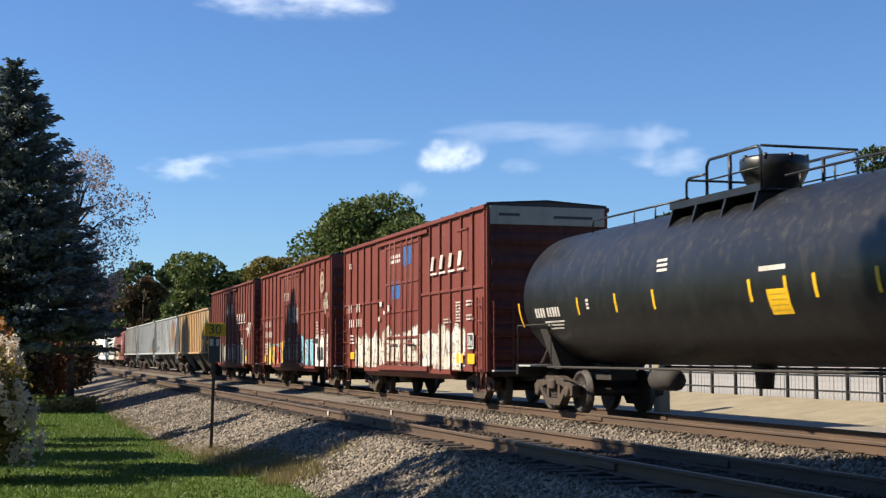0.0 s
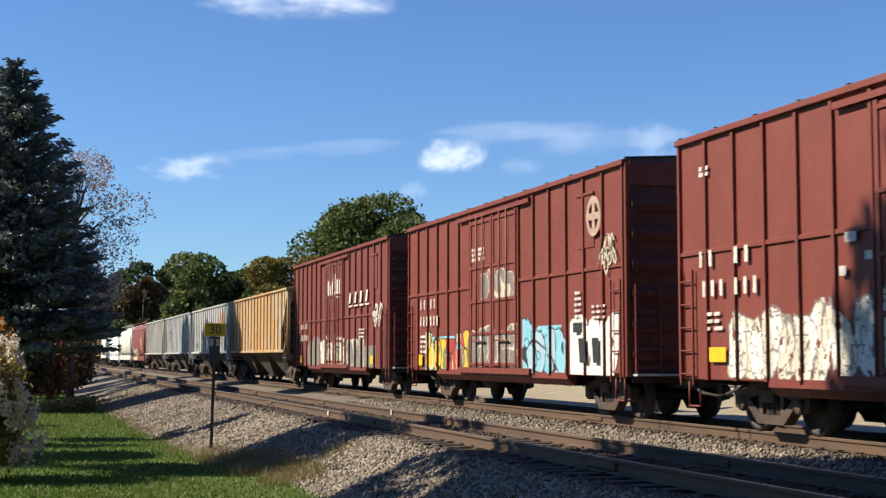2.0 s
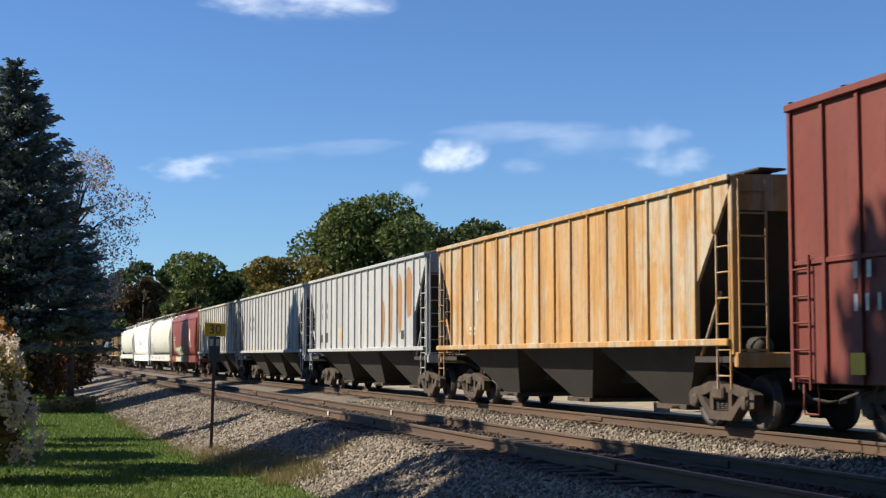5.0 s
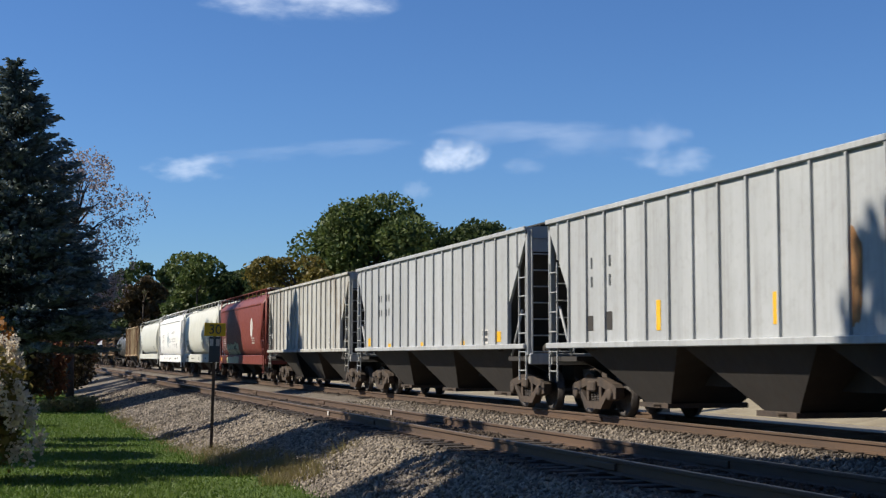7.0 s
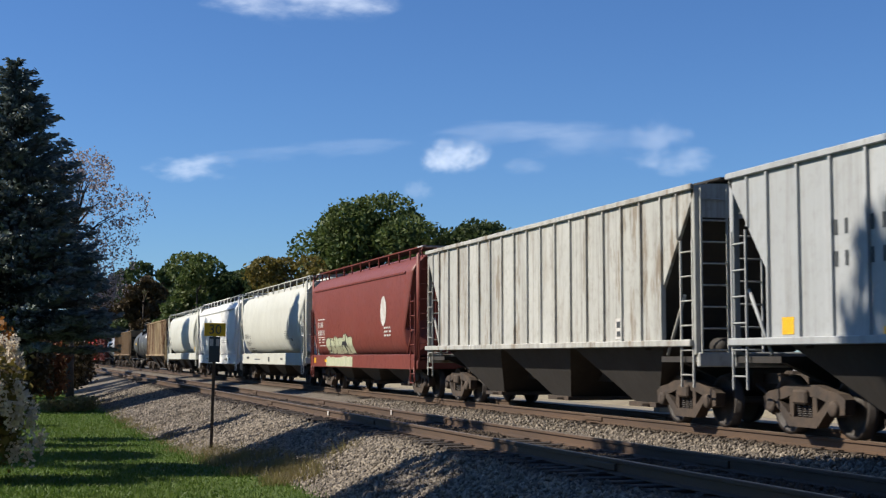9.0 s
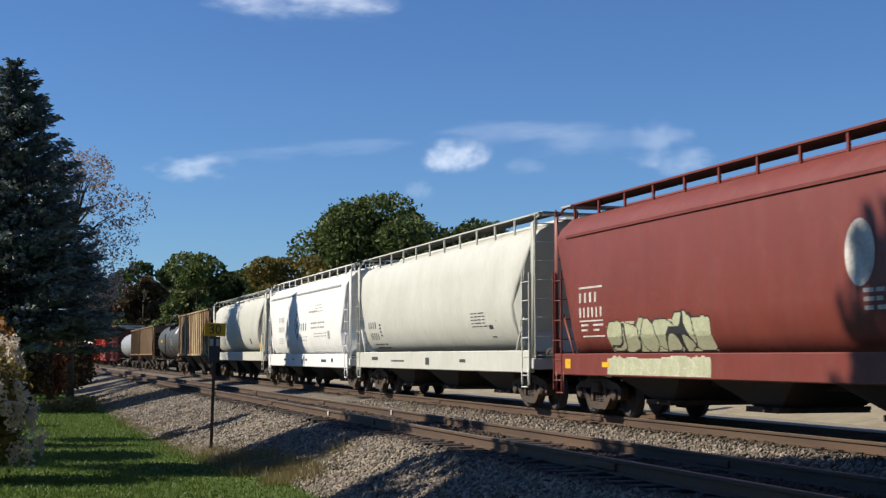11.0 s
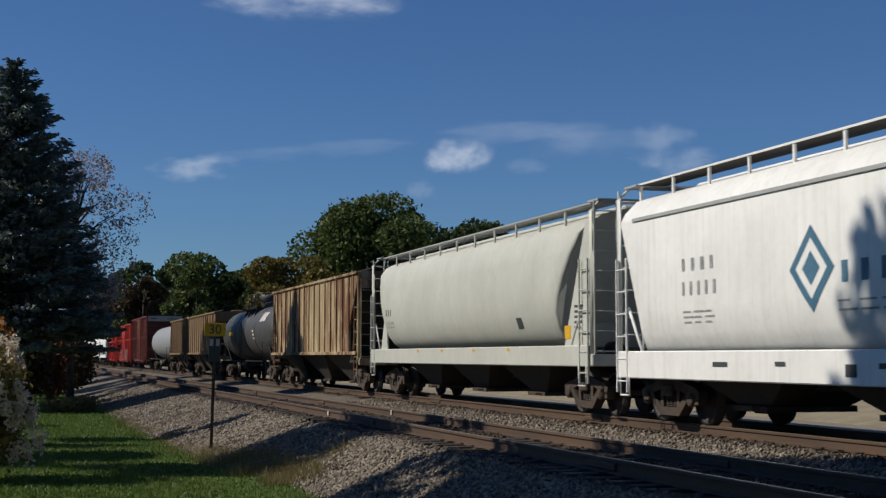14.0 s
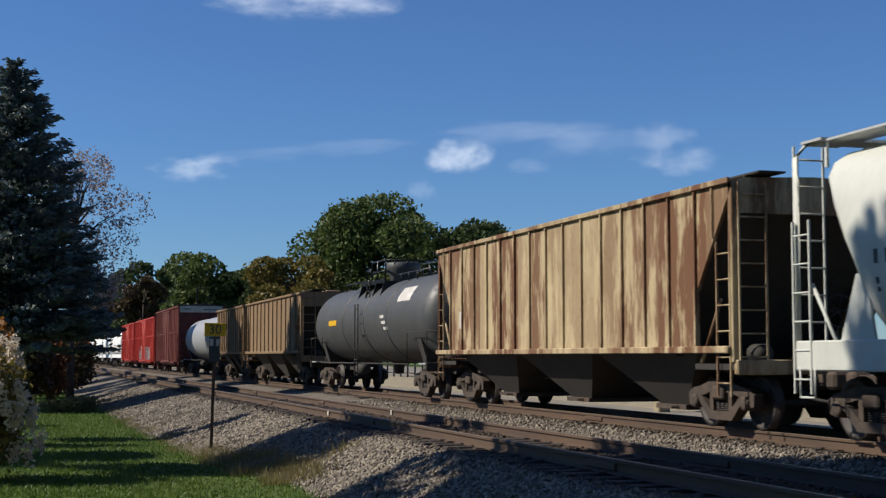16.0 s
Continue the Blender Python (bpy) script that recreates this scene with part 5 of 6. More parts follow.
shrub("orange_shrub", -1.25, 37.0, 3.5, 1.1, M_LEAF_ORANGE, "shrub with orange autumn leaves", 71, 3000, 0.12)
shrub("dark_shrub", -0.35, 47.0, 1.3, 0.7, M_LEAF_DARK, "small dark green shrub on the lawn edge", 72, 2200, 0.10)
shrub("pale_grass_clump", 1.9, 58.0, 0.75, 1.2, M_DRY, "low clump of pale grass", 77, 2500, 0.07)
for q, (x, y, h, r, m) in enumerate([(0.2, 68, 4.2, 1.9, M_LEAF_BROWN), (1.6, 73, 3.6, 1.7, M_LEAF_RED), (2.7, 84, 3.9, 1.8, M_LEAF_BROWN), (3.3, 97, 4.2, 2.0, M_LEAF_BROWN), (3.8, 112, 4.4, 1.7, M_LEAF_RED), (-1.5, 64, 3.6, 1.6, M_LEAF_BROWN)]):
    shrub("autumn_shrub", x, y, h, r, m, "russet autumn shrub under the trees", 80 + q, 2600, 0.17)


def far_woods():
    rng = np.random.default_rng(90)
    lob = []
    for k in range(90):
        x = rng.uniform(-160, 120)
        h = rng.uniform(9, 15)
        for q in range(4):
            lob.append((x + rng.normal() * 4, 430 + rng.normal() * 25, h * rng.uniform(0.2, 0.9), rng.uniform(3, 5), rng.uniform(2.5, 4)))
    tagged(new("far_woods", leaves("far_woods", crown_points(rng, 22000, lob, 0.15), 1.1, rng, M_LEAF_DARK)), "distant woods along the line", "woods", kind="stuff")


far_woods()


def unseen_woods():
    """An unseen tree belt behind the viewer, added to hold skylight off shaded faces."""
    rng = np.random.default_rng(91)
    lob = []
    for k in range(34):
        x, y = -34 + 2.6 * k + rng.normal(), -15 + rng.normal() * 3
        h = rng.uniform(15, 21)
        for q in range(7):
            lob.append((x + rng.normal() * 1.6, y + rng.normal() * 1.6, -1 + h * (q + 0.6) / 7, rng.uniform(1.8, 3.0), rng.uniform(1.6, 2.6)))
    tagged(new("unseen_woods", leaves("unseen_woods", crown_points(rng, 26000, lob, 0.15), 0.75, rng, M_LEAF_DARK)), "unseen belt of dark green trees, added to dim the car ends", "woods", kind="stuff")


unseen_woods()


# ---- clouds: thin veils far away that drift ----
def cloud_material(name, density, seed):
    m = mat(name, (0.9, 0.92, 0.95), 1.0)
    nodes = m.node_tree.nodes
    tc = nd(m, "ShaderNodeTexCoord")
    mp = nd(m, "ShaderNodeMapping")
    mp.inputs["Location"].default_value = (seed * 3.1, seed * 1.7, 0)
    mp.inputs["Scale"].default_value = (1.3, 1.3, 0.9)
    ln(m, tc.outputs["Object"], mp.inputs["Vector"])
    n = noise_tex(m, mp.outputs[0], 1.9, 6, 0.52, 0.25, 0.75)
    ln_len = nd(m, "ShaderNodeVectorMath", operation="LENGTH")
    ln(m, tc.outputs["Object"], ln_len.inputs[0])
    fall = nd(m, "ShaderNodeMapRange", interpolation_type="SMOOTHSTEP")
    ln(m, ln_len.outputs["Value"], fall.inputs[0])
    fall.inputs[1].default_value, fall.inputs[2].default_value, fall.inputs[3].default_value, fall.inputs[4].default_value = 0.0, 1.0, 1.1, -0.65
    puff = mul(m, mul(m, n, 0.5, "SUBTRACT"), 1.0)
    a = mul(m, fall.outputs[0], puff, "ADD")
    a2 = nd(m, "ShaderNodeMapRange", interpolation_type="SMOOTHERSTEP")
    ln(m, a, a2.inputs[0])
    a2.inputs[1].default_value, a2.inputs[2].default_value, a2.inputs[4].default_value = 0.0, 1.25, density
    em, tr, mx = nd(m, "ShaderNodeEmission"), nd(m, "ShaderNodeBsdfTransparent"), nd(m, "ShaderNodeMixShader")
    shade = blend(m, noise_tex(m, mp.outputs[0], 2.6, 5, 0.6, 0.3, 0.7), (0.80, 0.86, 0.95), (0.62, 0.70, 0.84))
    ln(m, shade, em.inputs[0])
    ln(m, a2.outputs[0], mx.inputs[0])
    ln(m, tr.outputs[0], mx.inputs[1])
    ln(m, em.outputs[0], mx.inputs[2])
    ln(m, mx.outputs[0], nodes["Material Output"].inputs[0])
    return m


clouds = []


def cloud(bearing, lift, width, height, density, seed, tilt=0.0):
    """A veil 1600 m away; bearing and lift in degrees from the track's line and the horizon."""
    D = 1600.0
    b, e = radians(bearing), radians(lift)
    at = Vector((D * math.sin(b), D * math.cos(b), D * math.tan(e)))
    s = Shape()
    rings = []
    for r in (0.0, 0.25, 0.5, 0.75, 1.0):
        rings.append([(r * math.cos(k * math.pi / 16) + (1e-4 * k if r == 0 else 0), -0.25 * (1 - r * r), r * math.sin(k * math.pi / 16)) for k in range(32)])
    s.loft(rings, caps=False)
    ob = part("cloud", s, cloud_material("cloud_veil", density, seed))
    ob.visible_shadow = False
    ob.matrix_basis = Matrix.Translation(at) @ pose(0, 0, 0, -lift, tilt, -bearing) @ Matrix.Diagonal((width * D / 2, width * D / 6, height * D / 2, 1))
    tagged(ob, "thin white cloud in a blue sky", "cloud", "clouds", "structure")
    clouds.append(ob)


cloud(11.0, 14.35, 0.2447, 0.0713, 0.7, 1, 0)
cloud(6.47, 7.59, 0.1255, 0.0402, 0.46, 2, -5)
cloud(17.2, 8.20, 0.1035, 0.0583, 0.75, 3, 0)
cloud(12.79, 8.48, 0.2071, 0.0298, 0.10, 4, -3)
cloud(25.59, 8.99, 0.0941, 0.0518, 0.24, 5, 0)
cloud(26.3, 7.85, 0.1381, 0.0428, 0.36, 6, 0)
cloud(19.56, 9.04, 0.2761, 0.0389, 0.17, 7, -2)
cloud(15.71, 6.83, 0.0502, 0.0298, 0.14, 8, 0)
cloud(20.03, 7.77, 0.0816, 0.0259, 0.12, 9, 0)
cloud(22.82, 8.66, 0.2259, 0.0583, 0.16, 10, 0)
cloud(9.09, 8.17, 0.1506, 0.0259, 0.08, 11, -4)

# ---- the train ----
train = []

# black tank car
car, e, curved = tank_car(1.195, 2.675, M_BLACK, "glossy black tank car with yellow reflective stripes", 1.5, 2.56, ladders=False)
train.append(car)
for y, a0, a1 in ((8.6, -26, -4), (5.07, -18, -4), (3.15, -18, -4), (1.44, -18, -4), (-2.11, -18, -4), (-4.02, -18, -4), (-3.2, -18, -4), (-5.6, -18, -4)):
    curved("reflective_stripe", M_YELLOW, y, 0.09, a0, a1, "yellow reflective stripe")
curved("placard", M_YELLOW, -2.66, 0.62, -27, -11, "yellow lettered panel")
for k in range(4):
    curved("lettering", M_FAINT, -2.66 - 0.06, 0.5, -25 + k * 3.4, -24 + k * 3.4)
curved("lettering", M_LETTER, -2.49, 0.80, 0, 3, "white stencilled line")
for k in range(9):
    curved("lettering", M_LETTER, 7.55 - k * 0.155 - (0.1 if k > 3 else 0), 0.10, -18, -10, "white stencilled characters")
for k in range(3):
    curved("lettering", M_LETTER, 7.12 - 0.1 * k, 1.15 - 0.2 * k, -23 - k * 3, -21.5 - k * 3)
for k in range(3):
    curved("lettering", M_LETTER, 1.27 - 0.03 * k, 0.42, 15 - k * 3.6, 17 - k * 3.6)
for k in range(3):
    curved("lettering", M_LETTER, 4.58, 0.14, -14 + k * 3, -12 + k * 3)

# first box car: white-topped ends, blue marks, a long grey-white spray piece
car, e, rib = boxcar(2.67, 4.01, M_BOX, "oxide-red box car with white graffiti and white-topped ends", 4.97, True, 0.86, 6)
train.append(car)
bars("lettering", car, M_LETTER, glyphs(-3.09, 3.60, 4, 0.42, 0.55, 0.28, 0.12, 3), -1.662)
bars("lettering", car, M_LETTER, [(-3.09 - k * 0.83, 3.47, 0.6, 0.06) for k in range(4)], -1.662)
bars("lettering", car, M_LETTER, glyphs(7.00, 2.72, 2, 0.30, 0.22, 0.12, 0, 4) + glyphs(5.81, 2.72, 2, 0.30, 0.22, 0.12, 0, 5) + glyphs(6.90, 2.22, 3, 0.30, 0.2, 0.1, 0, 6) + glyphs(5.81, 2.22, 3, 0.30, 0.2, 0.1, 0, 7), -1.662)
bars("lettering", car, M_LETTER, block_rows(1.33, 4.22, 2, 1.2, 0.10, 0.05, 5) + block_rows(7.00, 4.35, 2, 0.4, 0.07, 0.03, 2) + block_rows(6.83, 1.9, 3, 0.6, 0.06, 0.06, 2) + block_rows(-5.40, 2.62, 7, 0.5, 0.04, 0.04, 2) + block_rows(-6.30, 2.62, 2, 0.6, 0.05, 0.04, 3) + block_rows(-6.30, 2.25, 2, 0.6, 0.05, 0.04, 3) + block_rows(-4.3, 2.2, 2, 0.75, 0.04, 0.04, 3), -1.646)
graffiti(car, -0.99, 0.10, 3.91, 4.66, 91, ["blue"], "blue", None, -1.645, 2)
graffiti(car, 0.14, 1.20, 2.97, 3.58, 93, ["blue"], "blue", None, -1.645, 2)
bars("paint_patch", car, M_YELLOW, [(6.68, 1.14, 0.56, 0.24), (-5.5, 1.06, 0.58, 0.25), (-6.47, 1.04, 0.56, 0.26)], -1.664, "yellow inspection panel")
bars("paint_patch", car, M_LETTER, [(-6.45, 1.42, 0.50, 0.40)], -1.664, "white framed plate")
bars("paint_patch", car, M_DARKMARK, [(-6.50, 1.46, 0.40, 0.32)], -1.668)
bars("paint_patch", car, M_LETTER, [(-6.58, 1.50, 0.09, 0.24), (-6.74, 1.50, 0.09, 0.13)], -1.672)
bars("paint_patch", car, M_LETTER, [(2.65, 2.81, 0.28, 0.14), (2.18, 2.54, 0.18, 0.12), (2.80, 2.35, 0.17, 0.14), (1.64, 2.61, 0.35, 0.20)], -1.664)
graffiti(car, -6.1, -2.0, 0.88, 2.12, 12, ["white", "cream"], "grey", rib, lobes=7, back="cream")
graffiti(car, -1.9, 1.9, 0.95, 2.2, 14, ["cream", "white"], "grey", None, -1.645, 5)
graffiti(car, 2.0, 6.2, 0.88, 2.1, 13, ["white", "cream"], "grey", rib, lobes=8)

# second box car: round emblem, coloured spray pieces
car, e, rib = boxcar(4.04, 5.36, M_BOX, "oxide-red box car with coloured graffiti and a round emblem", 4.97, False, 0.86, 6, 3.5)
train.append(car)
em = Shape()
cy, cz = -6.30, 4.03
em.loft([[(-1.664, cy + q * math.cos(k * math.pi / 16), cz + q * 1.1 * math.sin(k * math.pi / 16)) for k in range(32)] for q in (0.25, 0.37)], caps=False, smooth=False)
em.add([(-1.664, cy + a, cz + b) for a, b in ((-0.25, -0.07), (0.25, -0.07), (0.25, 0.07), (-0.25, 0.07))], [(0, 1, 2, 3)])
for q in (-1, 1):
    em.add([(-1.664, cy + a, cz + b) for a, b in ((-0.07, q * 0.07), (0.07, q * 0.07), (0.07, q * 0.27), (-0.07, q * 0.27))], [(0, 1, 2, 3)])
part("emblem", em, mottled("faded_emblem", (0.46, 0.34, 0.26), (0.34, 0.22, 0.16), 5.0, 0.6), car, "faded cream round emblem")
bars("lettering", car, M_LETTER, glyphs(6.3, 2.55, 2, 0.3, 0.22, 0.12, 0, 14) + glyphs(5.3, 2.55, 2, 0.3, 0.22, 0.12, 0, 15) + glyphs(6.3, 2.08, 3, 0.3, 0.2, 0.1, 0, 16) + glyphs(5.3, 2.08, 3, 0.3, 0.2, 0.1, 0, 17) + block_rows(6.3, 1.75, 4, 0.6, 0.07, 0.07, 2), -1.662)
bars("lettering", car, M_LETTER, block_rows(1.65, 3.86, 3, 1.1, 0.08, 0.04, 4) + block_rows(-5.24, 2.5, 6, 0.35, 0.06, 0.06, 2) + block_rows(-6.13, 2.2, 3, 0.7, 0.05, 0.06, 3), -1.646)
bars("lettering", car, M_YELLOW, [(6.45, 0.98, 0.35, 0.3)], -1.664, "yellow inspection panel")
graffiti(car, 1.95, 5.9, 0.86, 2.0, 21, ["pale", "yellow", "green", "red"], "black", rib, lobes=6, back="cyan", calm=True)
graffiti(car, -4.77, -1.98, 0.86, 2.15, 22, ["cyan", "sky"], "black", rib, lobes=4, back="cyan", calm=True)
graffiti(car, -7.35, -4.77 - 0.1, 0.86, 2.1, 23, ["white"], "white", rib, lobes=5, back="white", calm=True)
bars("graffiti", car, spray("black"), [(-5.55, 1.1, 0.32, 0.5, -0.06), (-6.25, 1.1, 0.34, 0.5, -0.06), (-5.2, 1.72, 0.5, 0.2)], -1.674, "black spray-painted blocks")
graffiti(car, -1.85, 1.85, 0.98, 2.0, 25, ["grey"], "cream", None, -1.645, 5, back="grey", calm=True)
graffiti(car, -1.6, 0.9, 2.6, 3.4, 26, ["grey"], "cream", None, -1.645, 4, calm=True)
scribble(car, -7.4, -6.5, 2.75, 3.75, 27, spray("cream"))

# third box car: many fine end corrugations
car, e, rib = boxcar(5.395, 6.73, M_BOX_DARK, "worn oxide-red box car with closely corrugated ends", 4.97, False, 0.88, 11, 2.95, 2.6)
train.append(car)
bars("lettering", car, M_LETTER, glyphs(-2.47, 3.05, 4, 0.42, 0.52, 0.28, 0.12, 3) + [(-2.47 - k * 0.8, 2.93, 0.55, 0.06) for k in range(4)], -1.662)
bars("lettering", car, M_LETTER, glyphs(6.1, 2.3, 2, 0.26, 0.2, 0.12, 0, 24) + glyphs(5.3, 2.3, 2, 0.26, 0.2, 0.12, 0, 25) + glyphs(6.1, 1.85, 3, 0.26, 0.18, 0.1, 0, 26) + glyphs(5.3, 1.85, 3, 0.26, 0.18, 0.1, 0, 27) + block_rows(-4.0, 2.1, 3, 0.8, 0.06, 0.06, 3), -1.662)
graffiti(car, -0.95, 1.13, 3.35, 4.25, 31, ["white"], "white", None, -1.645, 3)
graffiti(car, -4.54, -1.88, 0.88, 2.15, 32, ["grey"], "cream", rib, lobes=3, back="grey", calm=True)
graffiti(car, -1.71, 2.42, 0.92, 2.05, 33, ["cream", "grey"], "white", None, -1.645, 6, back="grey")
graffiti(car, 2.50, 5.06, 0.88, 2.1, 34, ["grey"], "grey", rib, lobes=2, back="grey", calm=True)
scribble(car, -7.09, -5.90, 2.1, 3.05, 35, spray("white"))
graffiti(car, -6.1, -3.4, 0.88, 1.6, 36, ["grey"], "grey", rib, lobes=3, back="grey", calm=True)
bars("paint_patch", car, M_YELLOW, [(-5.6, 0.98, 0.4, 0.28), (6.2, 0.98, 0.35, 0.3)], -1.67, "yellow inspection panel")

# ribbed hoppers
car, e, foot = rib_hopper(6.755, 8.115, M_TAN, "ochre covered hopper with rust streaks")
train.append(car)
bars("lettering", car, M_LETTER, glyphs(5.3, 2.62, 2, 0.30, 0.26, 0.14, 0, 41) + block_rows(5.5, 1.9, 2, 0.5, 0.08, 0.05, 2), -1.57)
car, e, foot = rib_hopper(8.115, 9.478, M_GREY, "light grey covered hopper with rust patches")
train.append(car)
bars("lettering", car, M_DARKMARK, glyphs(6.2, 3.0, 2, 0.24, 0.18, 0.1, 0, 42) + glyphs(5.3, 3.0, 2, 0.24, 0.18, 0.1, 0, 43) + glyphs(6.2, 2.62, 2, 0.24, 0.18, 0.1, 0, 44) + glyphs(5.3, 2.62, 2, 0.24, 0.18, 0.1, 0, 45), -1.568)
bars("lettering", car, M_UNDER, [(6.15, 1.75, 0.34, 0.30), (5.25, 1.75, 0.38, 0.36), (-5.6, 1.75, 0.5, 0.26)], -1.568)
M_RUST = mottled("rust_stain", (0.36, 0.19, 0.075), (0.28, 0.13, 0.05), 2.0, 0.85, 0.3, 0.7)
for yl, zt, zb, w in ((-6.5, 3.85, 2.35, 0.85), (-5.45, 3.7, 1.9, 0.6), (-4.35, 3.7, 1.6, 0.55), (-3.4, 3.0, 1.62, 0.52)):
    st, ring = Shape(), []
    for k in range(20):
        a = k * math.pi / 10
        f = math.sin(a)
        ring.append((-1.566, yl + w / 2 * math.cos(a) * (0.75 + 0.25 * f), (zt + zb) / 2 + (zt - zb) / 2 * math.copysign(abs(f) ** 0.7, f) + 0.08 * math.sin(k * 5.1)))
    st.add(ring, [tuple(range(20))])
    part("rust_stain", st, M_RUST, car, "orange rust stain")
bars("paint_patch", car, M_YELLOW, [(2.9, 1.7, 0.18, 0.55), (-1.2, 1.72, 0.2, 0.5)], -1.567)
car, e, foot = rib_hopper(9.485, 10.855, M_GREY, "clean light grey covered hopper with side ribs", n_ribs=17)
train.append(car)
bars("lettering", car, M_DARKMARK, glyphs(5.3, 2.95, 2, 0.24, 0.18, 0.1, 0, 52) + glyphs(4.4, 2.95, 2, 0.24, 0.18, 0.1, 0, 53) + glyphs(5.3, 2.5, 2, 0.24, 0.18, 0.1, 0, 54) + glyphs(4.4, 2.5, 2, 0.24, 0.18, 0.1, 0, 55), -1.568)
bars("paint_patch", car, M_YELLOW, [(-6.12, 1.58, 0.42, 0.25), (6.75, 1.56, 0.34, 0.26)], -1.566, "yellow inspection panel")
bars("paint_patch", car, M_YELLOW, [(y, 1.53, 0.34, 0.10) for y in (4.15, 0.45, -3.35)], -1.566, "small yellow reflector")
bars("paint_patch", car, M_LETTER, [(-5.12, 1.54, 0.48, 0.36)], -1.566, "white printed panel")
bars("paint_patch", car, M_DARKMARK, [(-5.16, 1.74, 0.40, 0.12), (-5.16, 1.60, 0.40, 0.08)], -1.569)
car, e, foot = rib_hopper(10.855, 12.2, M_DULL, "dirty grey covered hopper streaked with rust", n_ribs=17)
train.append(car)
bars("paint_patch", car, M_LETTER, [(-4.85, 1.56, 0.42, 0.40)], -1.566, "small white panel")
bars("paint_patch", car, M_DARKMARK, [(-4.92, 1.61, 0.28, 0.10), (-4.92, 1.78, 0.28, 0.12)], -1.569)

# curved hoppers
car, e, skin = curved_hopper(12.2, 13.46, M_RED, "dark red curved-side covered hopper with pale graffiti", 4.34, 1.26, 0.42, True, True, stepped=True)
train.append(car)
ov = Shape()
ov.add([(-1.612, -4.04 + 0.36 * math.cos(k * math.pi / 12), 2.66 + 0.47 * math.sin(k * math.pi / 12)) for k in range(24)], [tuple(range(24))])
part("emblem", ov, M_LETTER, car, "white oval emblem")
bars("lettering", car, M_LETTER, glyphs(6.0, 2.32, 4, 0.22, 0.2, 0.06, 0, 61) + glyphs(6.0, 2.02, 6, 0.22, 0.16, 0.05, 0, 62) + [(6.02, 2.6, 1.2, 0.04), (6.02, 1.93, 1.2, 0.03), (5.9, 1.62, 1.1, 0.03)] + block_rows(5.95, 1.84, 2, 1.2, 0.04, 0.06, 2) + block_rows(-4.1, 2.1, 3, 0.9, 0.06, 0.06, 3), skin)
graffiti(car, 0.4, 4.7, 1.32, 2.05, 63, ["pale"], "black", None, skin, 6, back="pale", calm=True)
graffiti(car, 0.4, 4.7, 0.88, 1.26, 64, ["pale"], "cream", None, -1.564, 6, back="pale", calm=True)
bars("paint_patch", car, M_YELLOW, [(6.9, 0.98, 0.3, 0.2), (4.95, 1.02, 0.35, 0.1)], -1.565)
car, e, skin = curved_hopper(13.47, 14.865, M_CREAM, "cream curved-side covered hopper with roof walkway", 4.38, 1.34, 0.48, True, stepped=True)
train.append(car)
bars("lettering", car, M_DARKMARK, glyphs(6.66, 2.12, 4, 0.24, 0.19, 0.09, 0, 64) + glyphs(6.60, 1.77, 5, 0.24, 0.16, 0.07, 0, 65) + block_rows(6.55, 1.60, 2, 1.7, 0.04, 0.07, 4) + block_rows(5.30, 2.2, 4, 0.25, 0.06, 0.05, 1), skin)
bars("lettering", car, M_DARKMARK, [(6.3, 1.12, 0.8, 0.10), (3.8, 1.08, 1.5, 0.04), (0.0, 1.0, 0.36, 0.20), (-3.2, 1.08, 0.5, 0.08)], -1.568)
bars("paint_patch", car, M_YELLOW, [(5.0, 1.5, 0.05, 0.36, -0.12), (2.0, 1.5, 0.06, 0.40, -0.12), (-1.2, 1.5, 0.07, 0.45, -0.12), (-6.2, 1.5, 0.07, 0.6, -0.12)], skin, "thin orange stripe")
bars("lettering", car, M_DARKMARK, block_rows(-4.2, 2.3, 5, 1.2, 0.022, 0.06, 4) + [(-5.5, 1.7, 0.30, 0.30)], skin)
car, e, skin = curved_hopper(14.865, 16.205, M_WHITE, "white covered hopper with a blue diamond emblem", 4.38, 1.30, 0.48, True, True, stepped=True)
train.append(car)
M_PRINT = mottled("faded_print", (0.26, 0.27, 0.28), (0.46, 0.46, 0.46), 6.0, 0.6)
M_NAVY = mottled("slate_blue_paint", (0.06, 0.17, 0.27), (0.09, 0.20, 0.30), 3.0, 0.5)
dy, dz = 1.06, 2.51
for k, (a, b, c) in enumerate(((1.0, 0.82, 0.0), (0.70, 0.56, 0.003), (0.40, 0.34, 0.006))):
    dm, rows = Shape(), []
    for q in range(17):
        f = q / 8 - 1
        z, w = dz + 0.64 * a * f, 0.60 * a * (1 - abs(f)) + 0.001
        rows.append([(skin(z) - c, dy + w, z), (skin(z) - c, dy - w, z)])
    dm.loft(rows, closed=False, caps=False)
    part("emblem", dm, M_NAVY if k % 2 == 0 else M_WHITE, car, "slate-blue diamond emblem")
bars("lettering", car, M_NAVY, glyphs(dy - 0.78, dz - 0.24, 3, 0.34, 0.34, 0.14, 0, 71), skin)
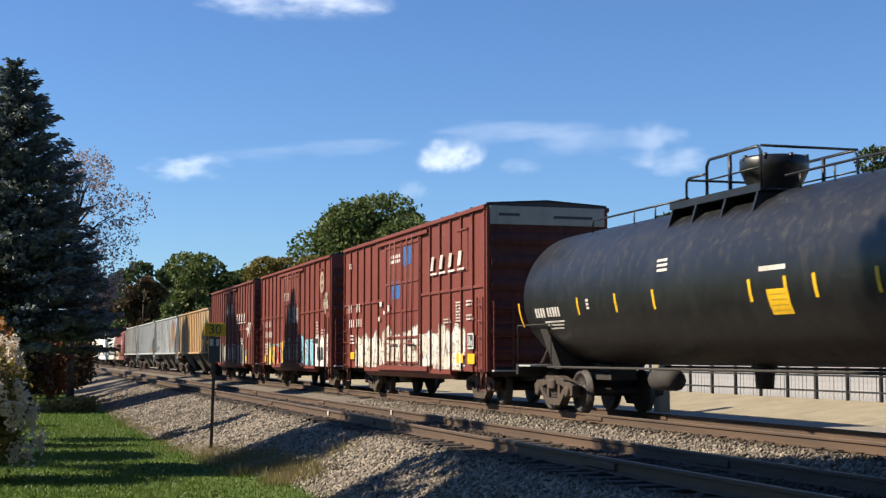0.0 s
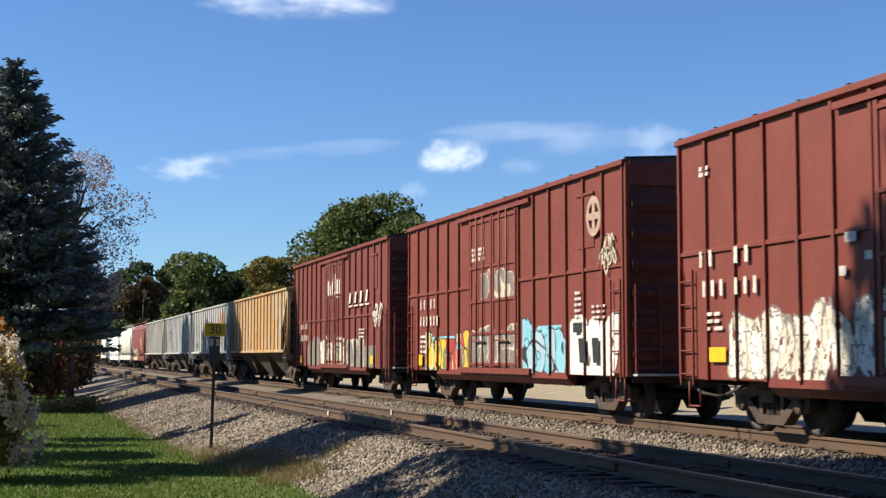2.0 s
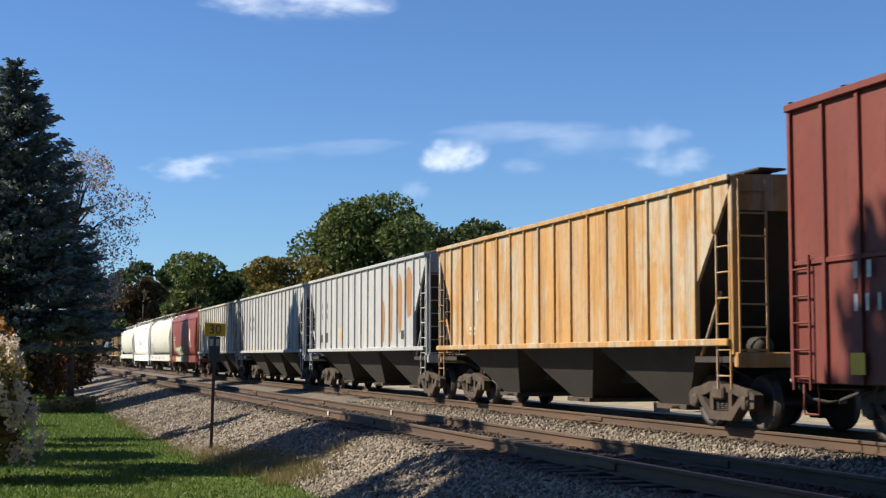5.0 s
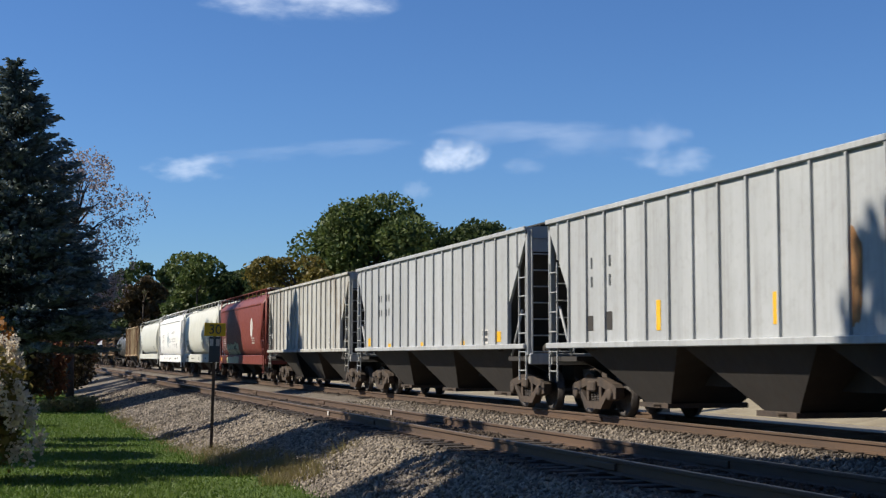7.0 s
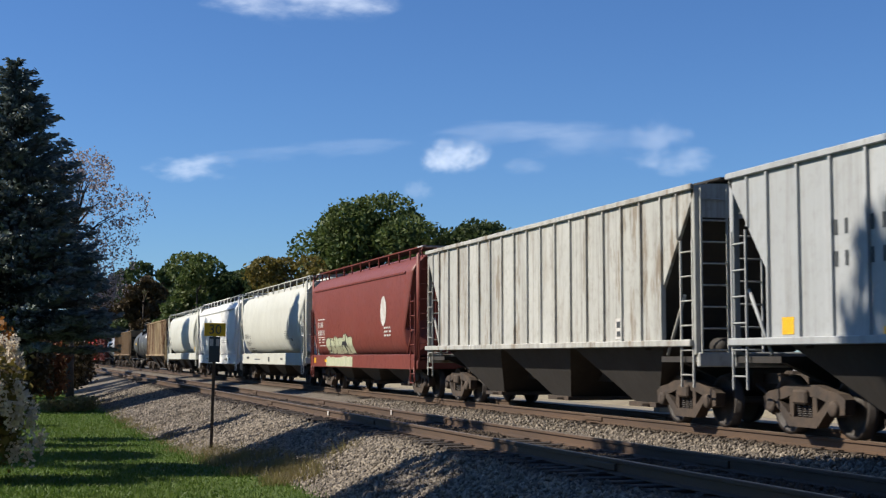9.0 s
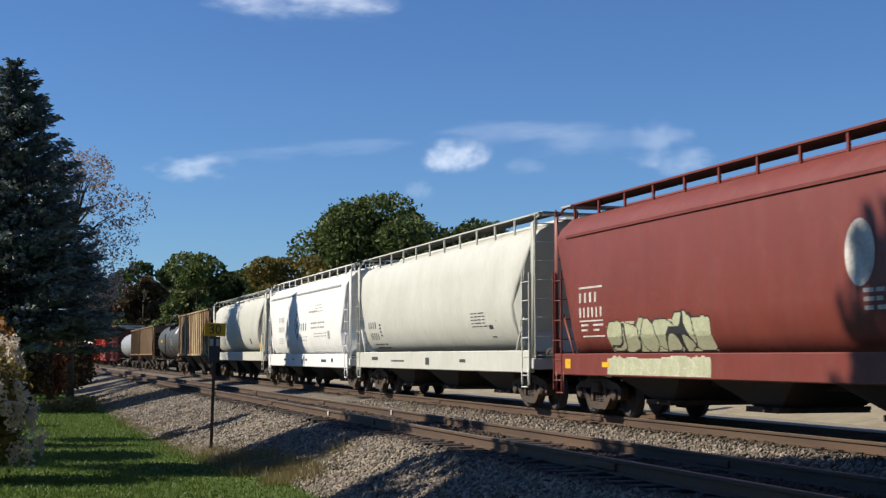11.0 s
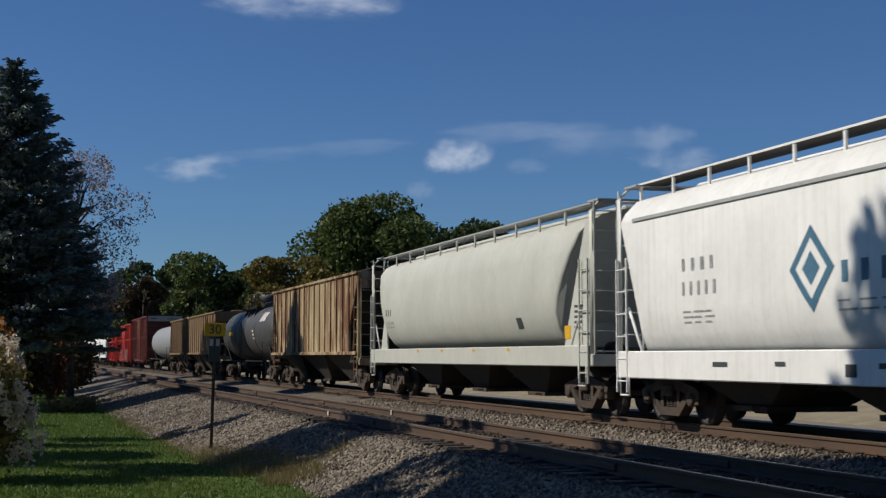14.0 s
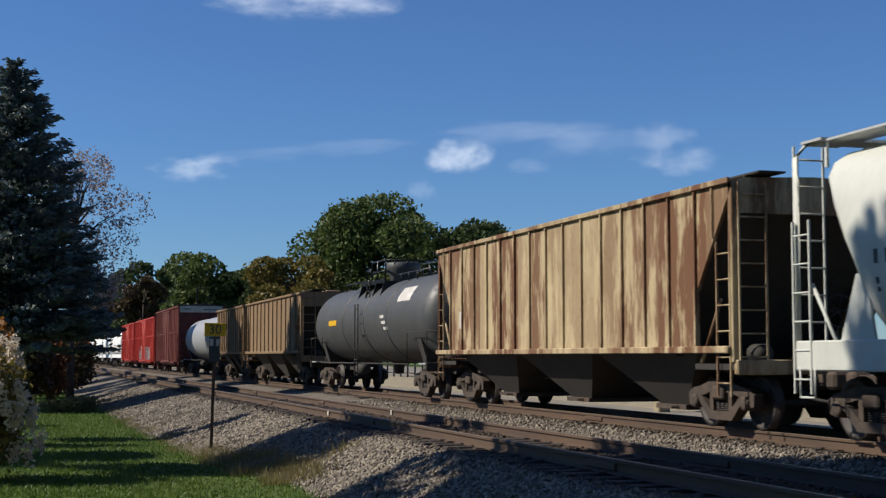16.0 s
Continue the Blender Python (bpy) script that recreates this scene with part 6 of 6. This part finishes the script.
bars("lettering", car, M_PRINT, glyphs(5.2, 2.7, 4, 0.24, 0.22, 0.12, 0, 72) + glyphs(5.2, 2.28, 5, 0.26, 0.18, 0.1, 0, 73) + block_rows(5.2, 1.98, 3, 1.2, 0.03, 0.06, 3) + block_rows(-1.4, 2.95, 1, 1.6, 0.07, 0.06, 5) + block_rows(-1.8, 2.5, 2, 2.6, 0.06, 0.12, 6) + block_rows(-2.4, 2.1, 2, 2.4, 0.03, 0.08, 6) + block_rows(0.4, 2.0, 2, 1.6, 0.03, 0.1, 3) + [(-4.9, 1.88, 0.36, 0.3)] + block_rows(-2.6, 3.2, 3, 1.6, 0.02, 0.1, 2), skin)
bars("lettering", car, M_DARKMARK, [(4.2, 1.06, 0.5, 0.08), (2.2, 1.08, 0.3, 0.07), (0.3, 0.94, 0.28, 0.18), (-0.5, 1.06, 0.4, 0.08), (-3.6, 1.02, 0.9, 0.1), (-5.4, 1.02, 0.3, 0.14)], -1.568)
car, e, skin = curved_hopper(16.21, 17.712, M_CREAM, "pale green-grey curved-side covered hopper", 4.32, 1.43, 0.41, False)
train.append(car)
bars("lettering", car, M_DARKMARK, glyphs(7.03, 2.48, 3, 0.22, 0.18, 0.08, 0, 74) + glyphs(7.03, 2.1, 4, 0.22, 0.16, 0.08, 0, 75) + [(-4.80, 1.86, 0.36, 0.26)], skin)
bars("paint_patch", car, M_YELLOW, [(-7.75, 1.60, 0.34, 0.28)], -1.506, "orange-yellow panel")
bars("lettering", car, M_DARKMARK, block_rows(-8.3, 2.25, 5, 0.5, 0.05, 0.06, 1), -1.506)
bars("lettering", car, M_YELLOW, [(3.6, 1.36, 0.2, 0.06), (1.2, 1.36, 0.2, 0.06), (-1.6, 1.36, 0.2, 0.06), (-4.2, 1.36, 0.2, 0.06)], -1.568)

car, e, foot = rib_hopper(17.755, 19.12, M_BROWN, "rust-brown covered hopper with flaking grey paint", 4.12, 1.38, 15, 1.25)
train.append(car)
bars("paint_patch", car, M_LETTER, [(6.35, 1.95, 0.32, 0.45)], -1.566, "small white panel")
car, e, curved = tank_car(19.13, 20.52, M_TANK_GREY, "charcoal-grey tank car with a white oval mark", 1.38, 2.42, dome=True, band=True)
train.append(car)
curved("emblem", M_LETTER, -4.40, 1.5, 22, 44, "white oval mark")
curved("lettering", M_YELLOW, 5.2, 1.3, -2, 6, "faded yellow line")
for k in range(3):
    curved("lettering", M_LETTER, -2.6 - 0.2 * k, 0.5, 2 - 8 * k, 6 - 8 * k)
del rolling[56:]      # the cars behind stay too far off for their wheels to show

car, e, foot = rib_hopper(20.53, 21.70, M_COAL, "ochre-brown ribbed hopper with a grimy frame", 3.85, 1.45, 12, 1.1)
train.append(car)
car, e, foot = rib_hopper(21.70, 22.55, M_COAL, "ochre-brown ribbed hopper behind its twin", 3.85, 1.45, 12, 1.1)
train.append(car)
car, e, curved = tank_car(22.60, 23.97, M_TANK_LIGHT, "pale grey tank car", 1.38, 2.42, dome=False)
train.append(car)
car, e, rib = boxcar(23.98, 25.42, M_BOX_DARK, "brown-red box car with white-topped ends", 4.88, True)
train.append(car)
car, e, rib = boxcar(25.42, 27.1, M_BRIGHT_RED, "bright red box car with pale graffiti", 4.6, False)
train.append(car)
graffiti(car, -6.0, 5.0, 0.9, 2.2, 81, ["white", "sky"], "cream", rib, lobes=7)
car, e, rib = boxcar(27.1, 28.5, M_BRIGHT_RED, "bright red box car", 4.6, False)
train.append(car)
tail_red = car
car, e, skin = curved_hopper(28.5, 29.95, M_WHITE, "white curved-side covered hopper", 4.3, 1.46, 0.4, False)
train.append(car)
for k in range(3):
    train.append(copy_thing(car, pose(FAR_X, SPEED * (30.675 + 1.45 * k) - 3.33, 0)))
for k in range(4):
    train.append(copy_thing(tail_red, pose(FAR_X, SPEED * (35.0 + 1.4 * k) - 3.33, 0)))
del rolling[56:]


# ---- the two tracks ----
track("track_near", NEAR_X, "empty track of rusty rails on wooden ties", 84.0)
track("track_far", FAR_X, "track of rusty rails that carries the train", 60.0)
for x in (NEAR_X - 0.752, NEAR_X + 0.752):
    mk = part("paint_mark", Shape().box(x - 0.042, x - 0.038, 31.74, 31.86, -0.13, -0.02), M_LETTER)
    tagged(mk, "white paint mark on the rail's side", "paint mark")


def motions():
    for ob in train:
        m = ob.matrix_basis.copy()
        walk(ob, [(0, m), (16, Matrix.Translation((0, -16 * SPEED, 0)) @ m)])
    turn = SPEED / FPS / WHEEL_R
    for w in rolling:
        m = w.matrix_basis.copy()
        walk(w, [(k / FPS, m @ Matrix.Rotation(turn * k, 4, "X")) for k in range(16 * FPS + 1)])
    for ob in clouds:
        m = ob.matrix_basis.copy()
        walk(ob, [(0, m), (16, Matrix.Translation((9.3, -2.8, 0)) @ m)])


motions()
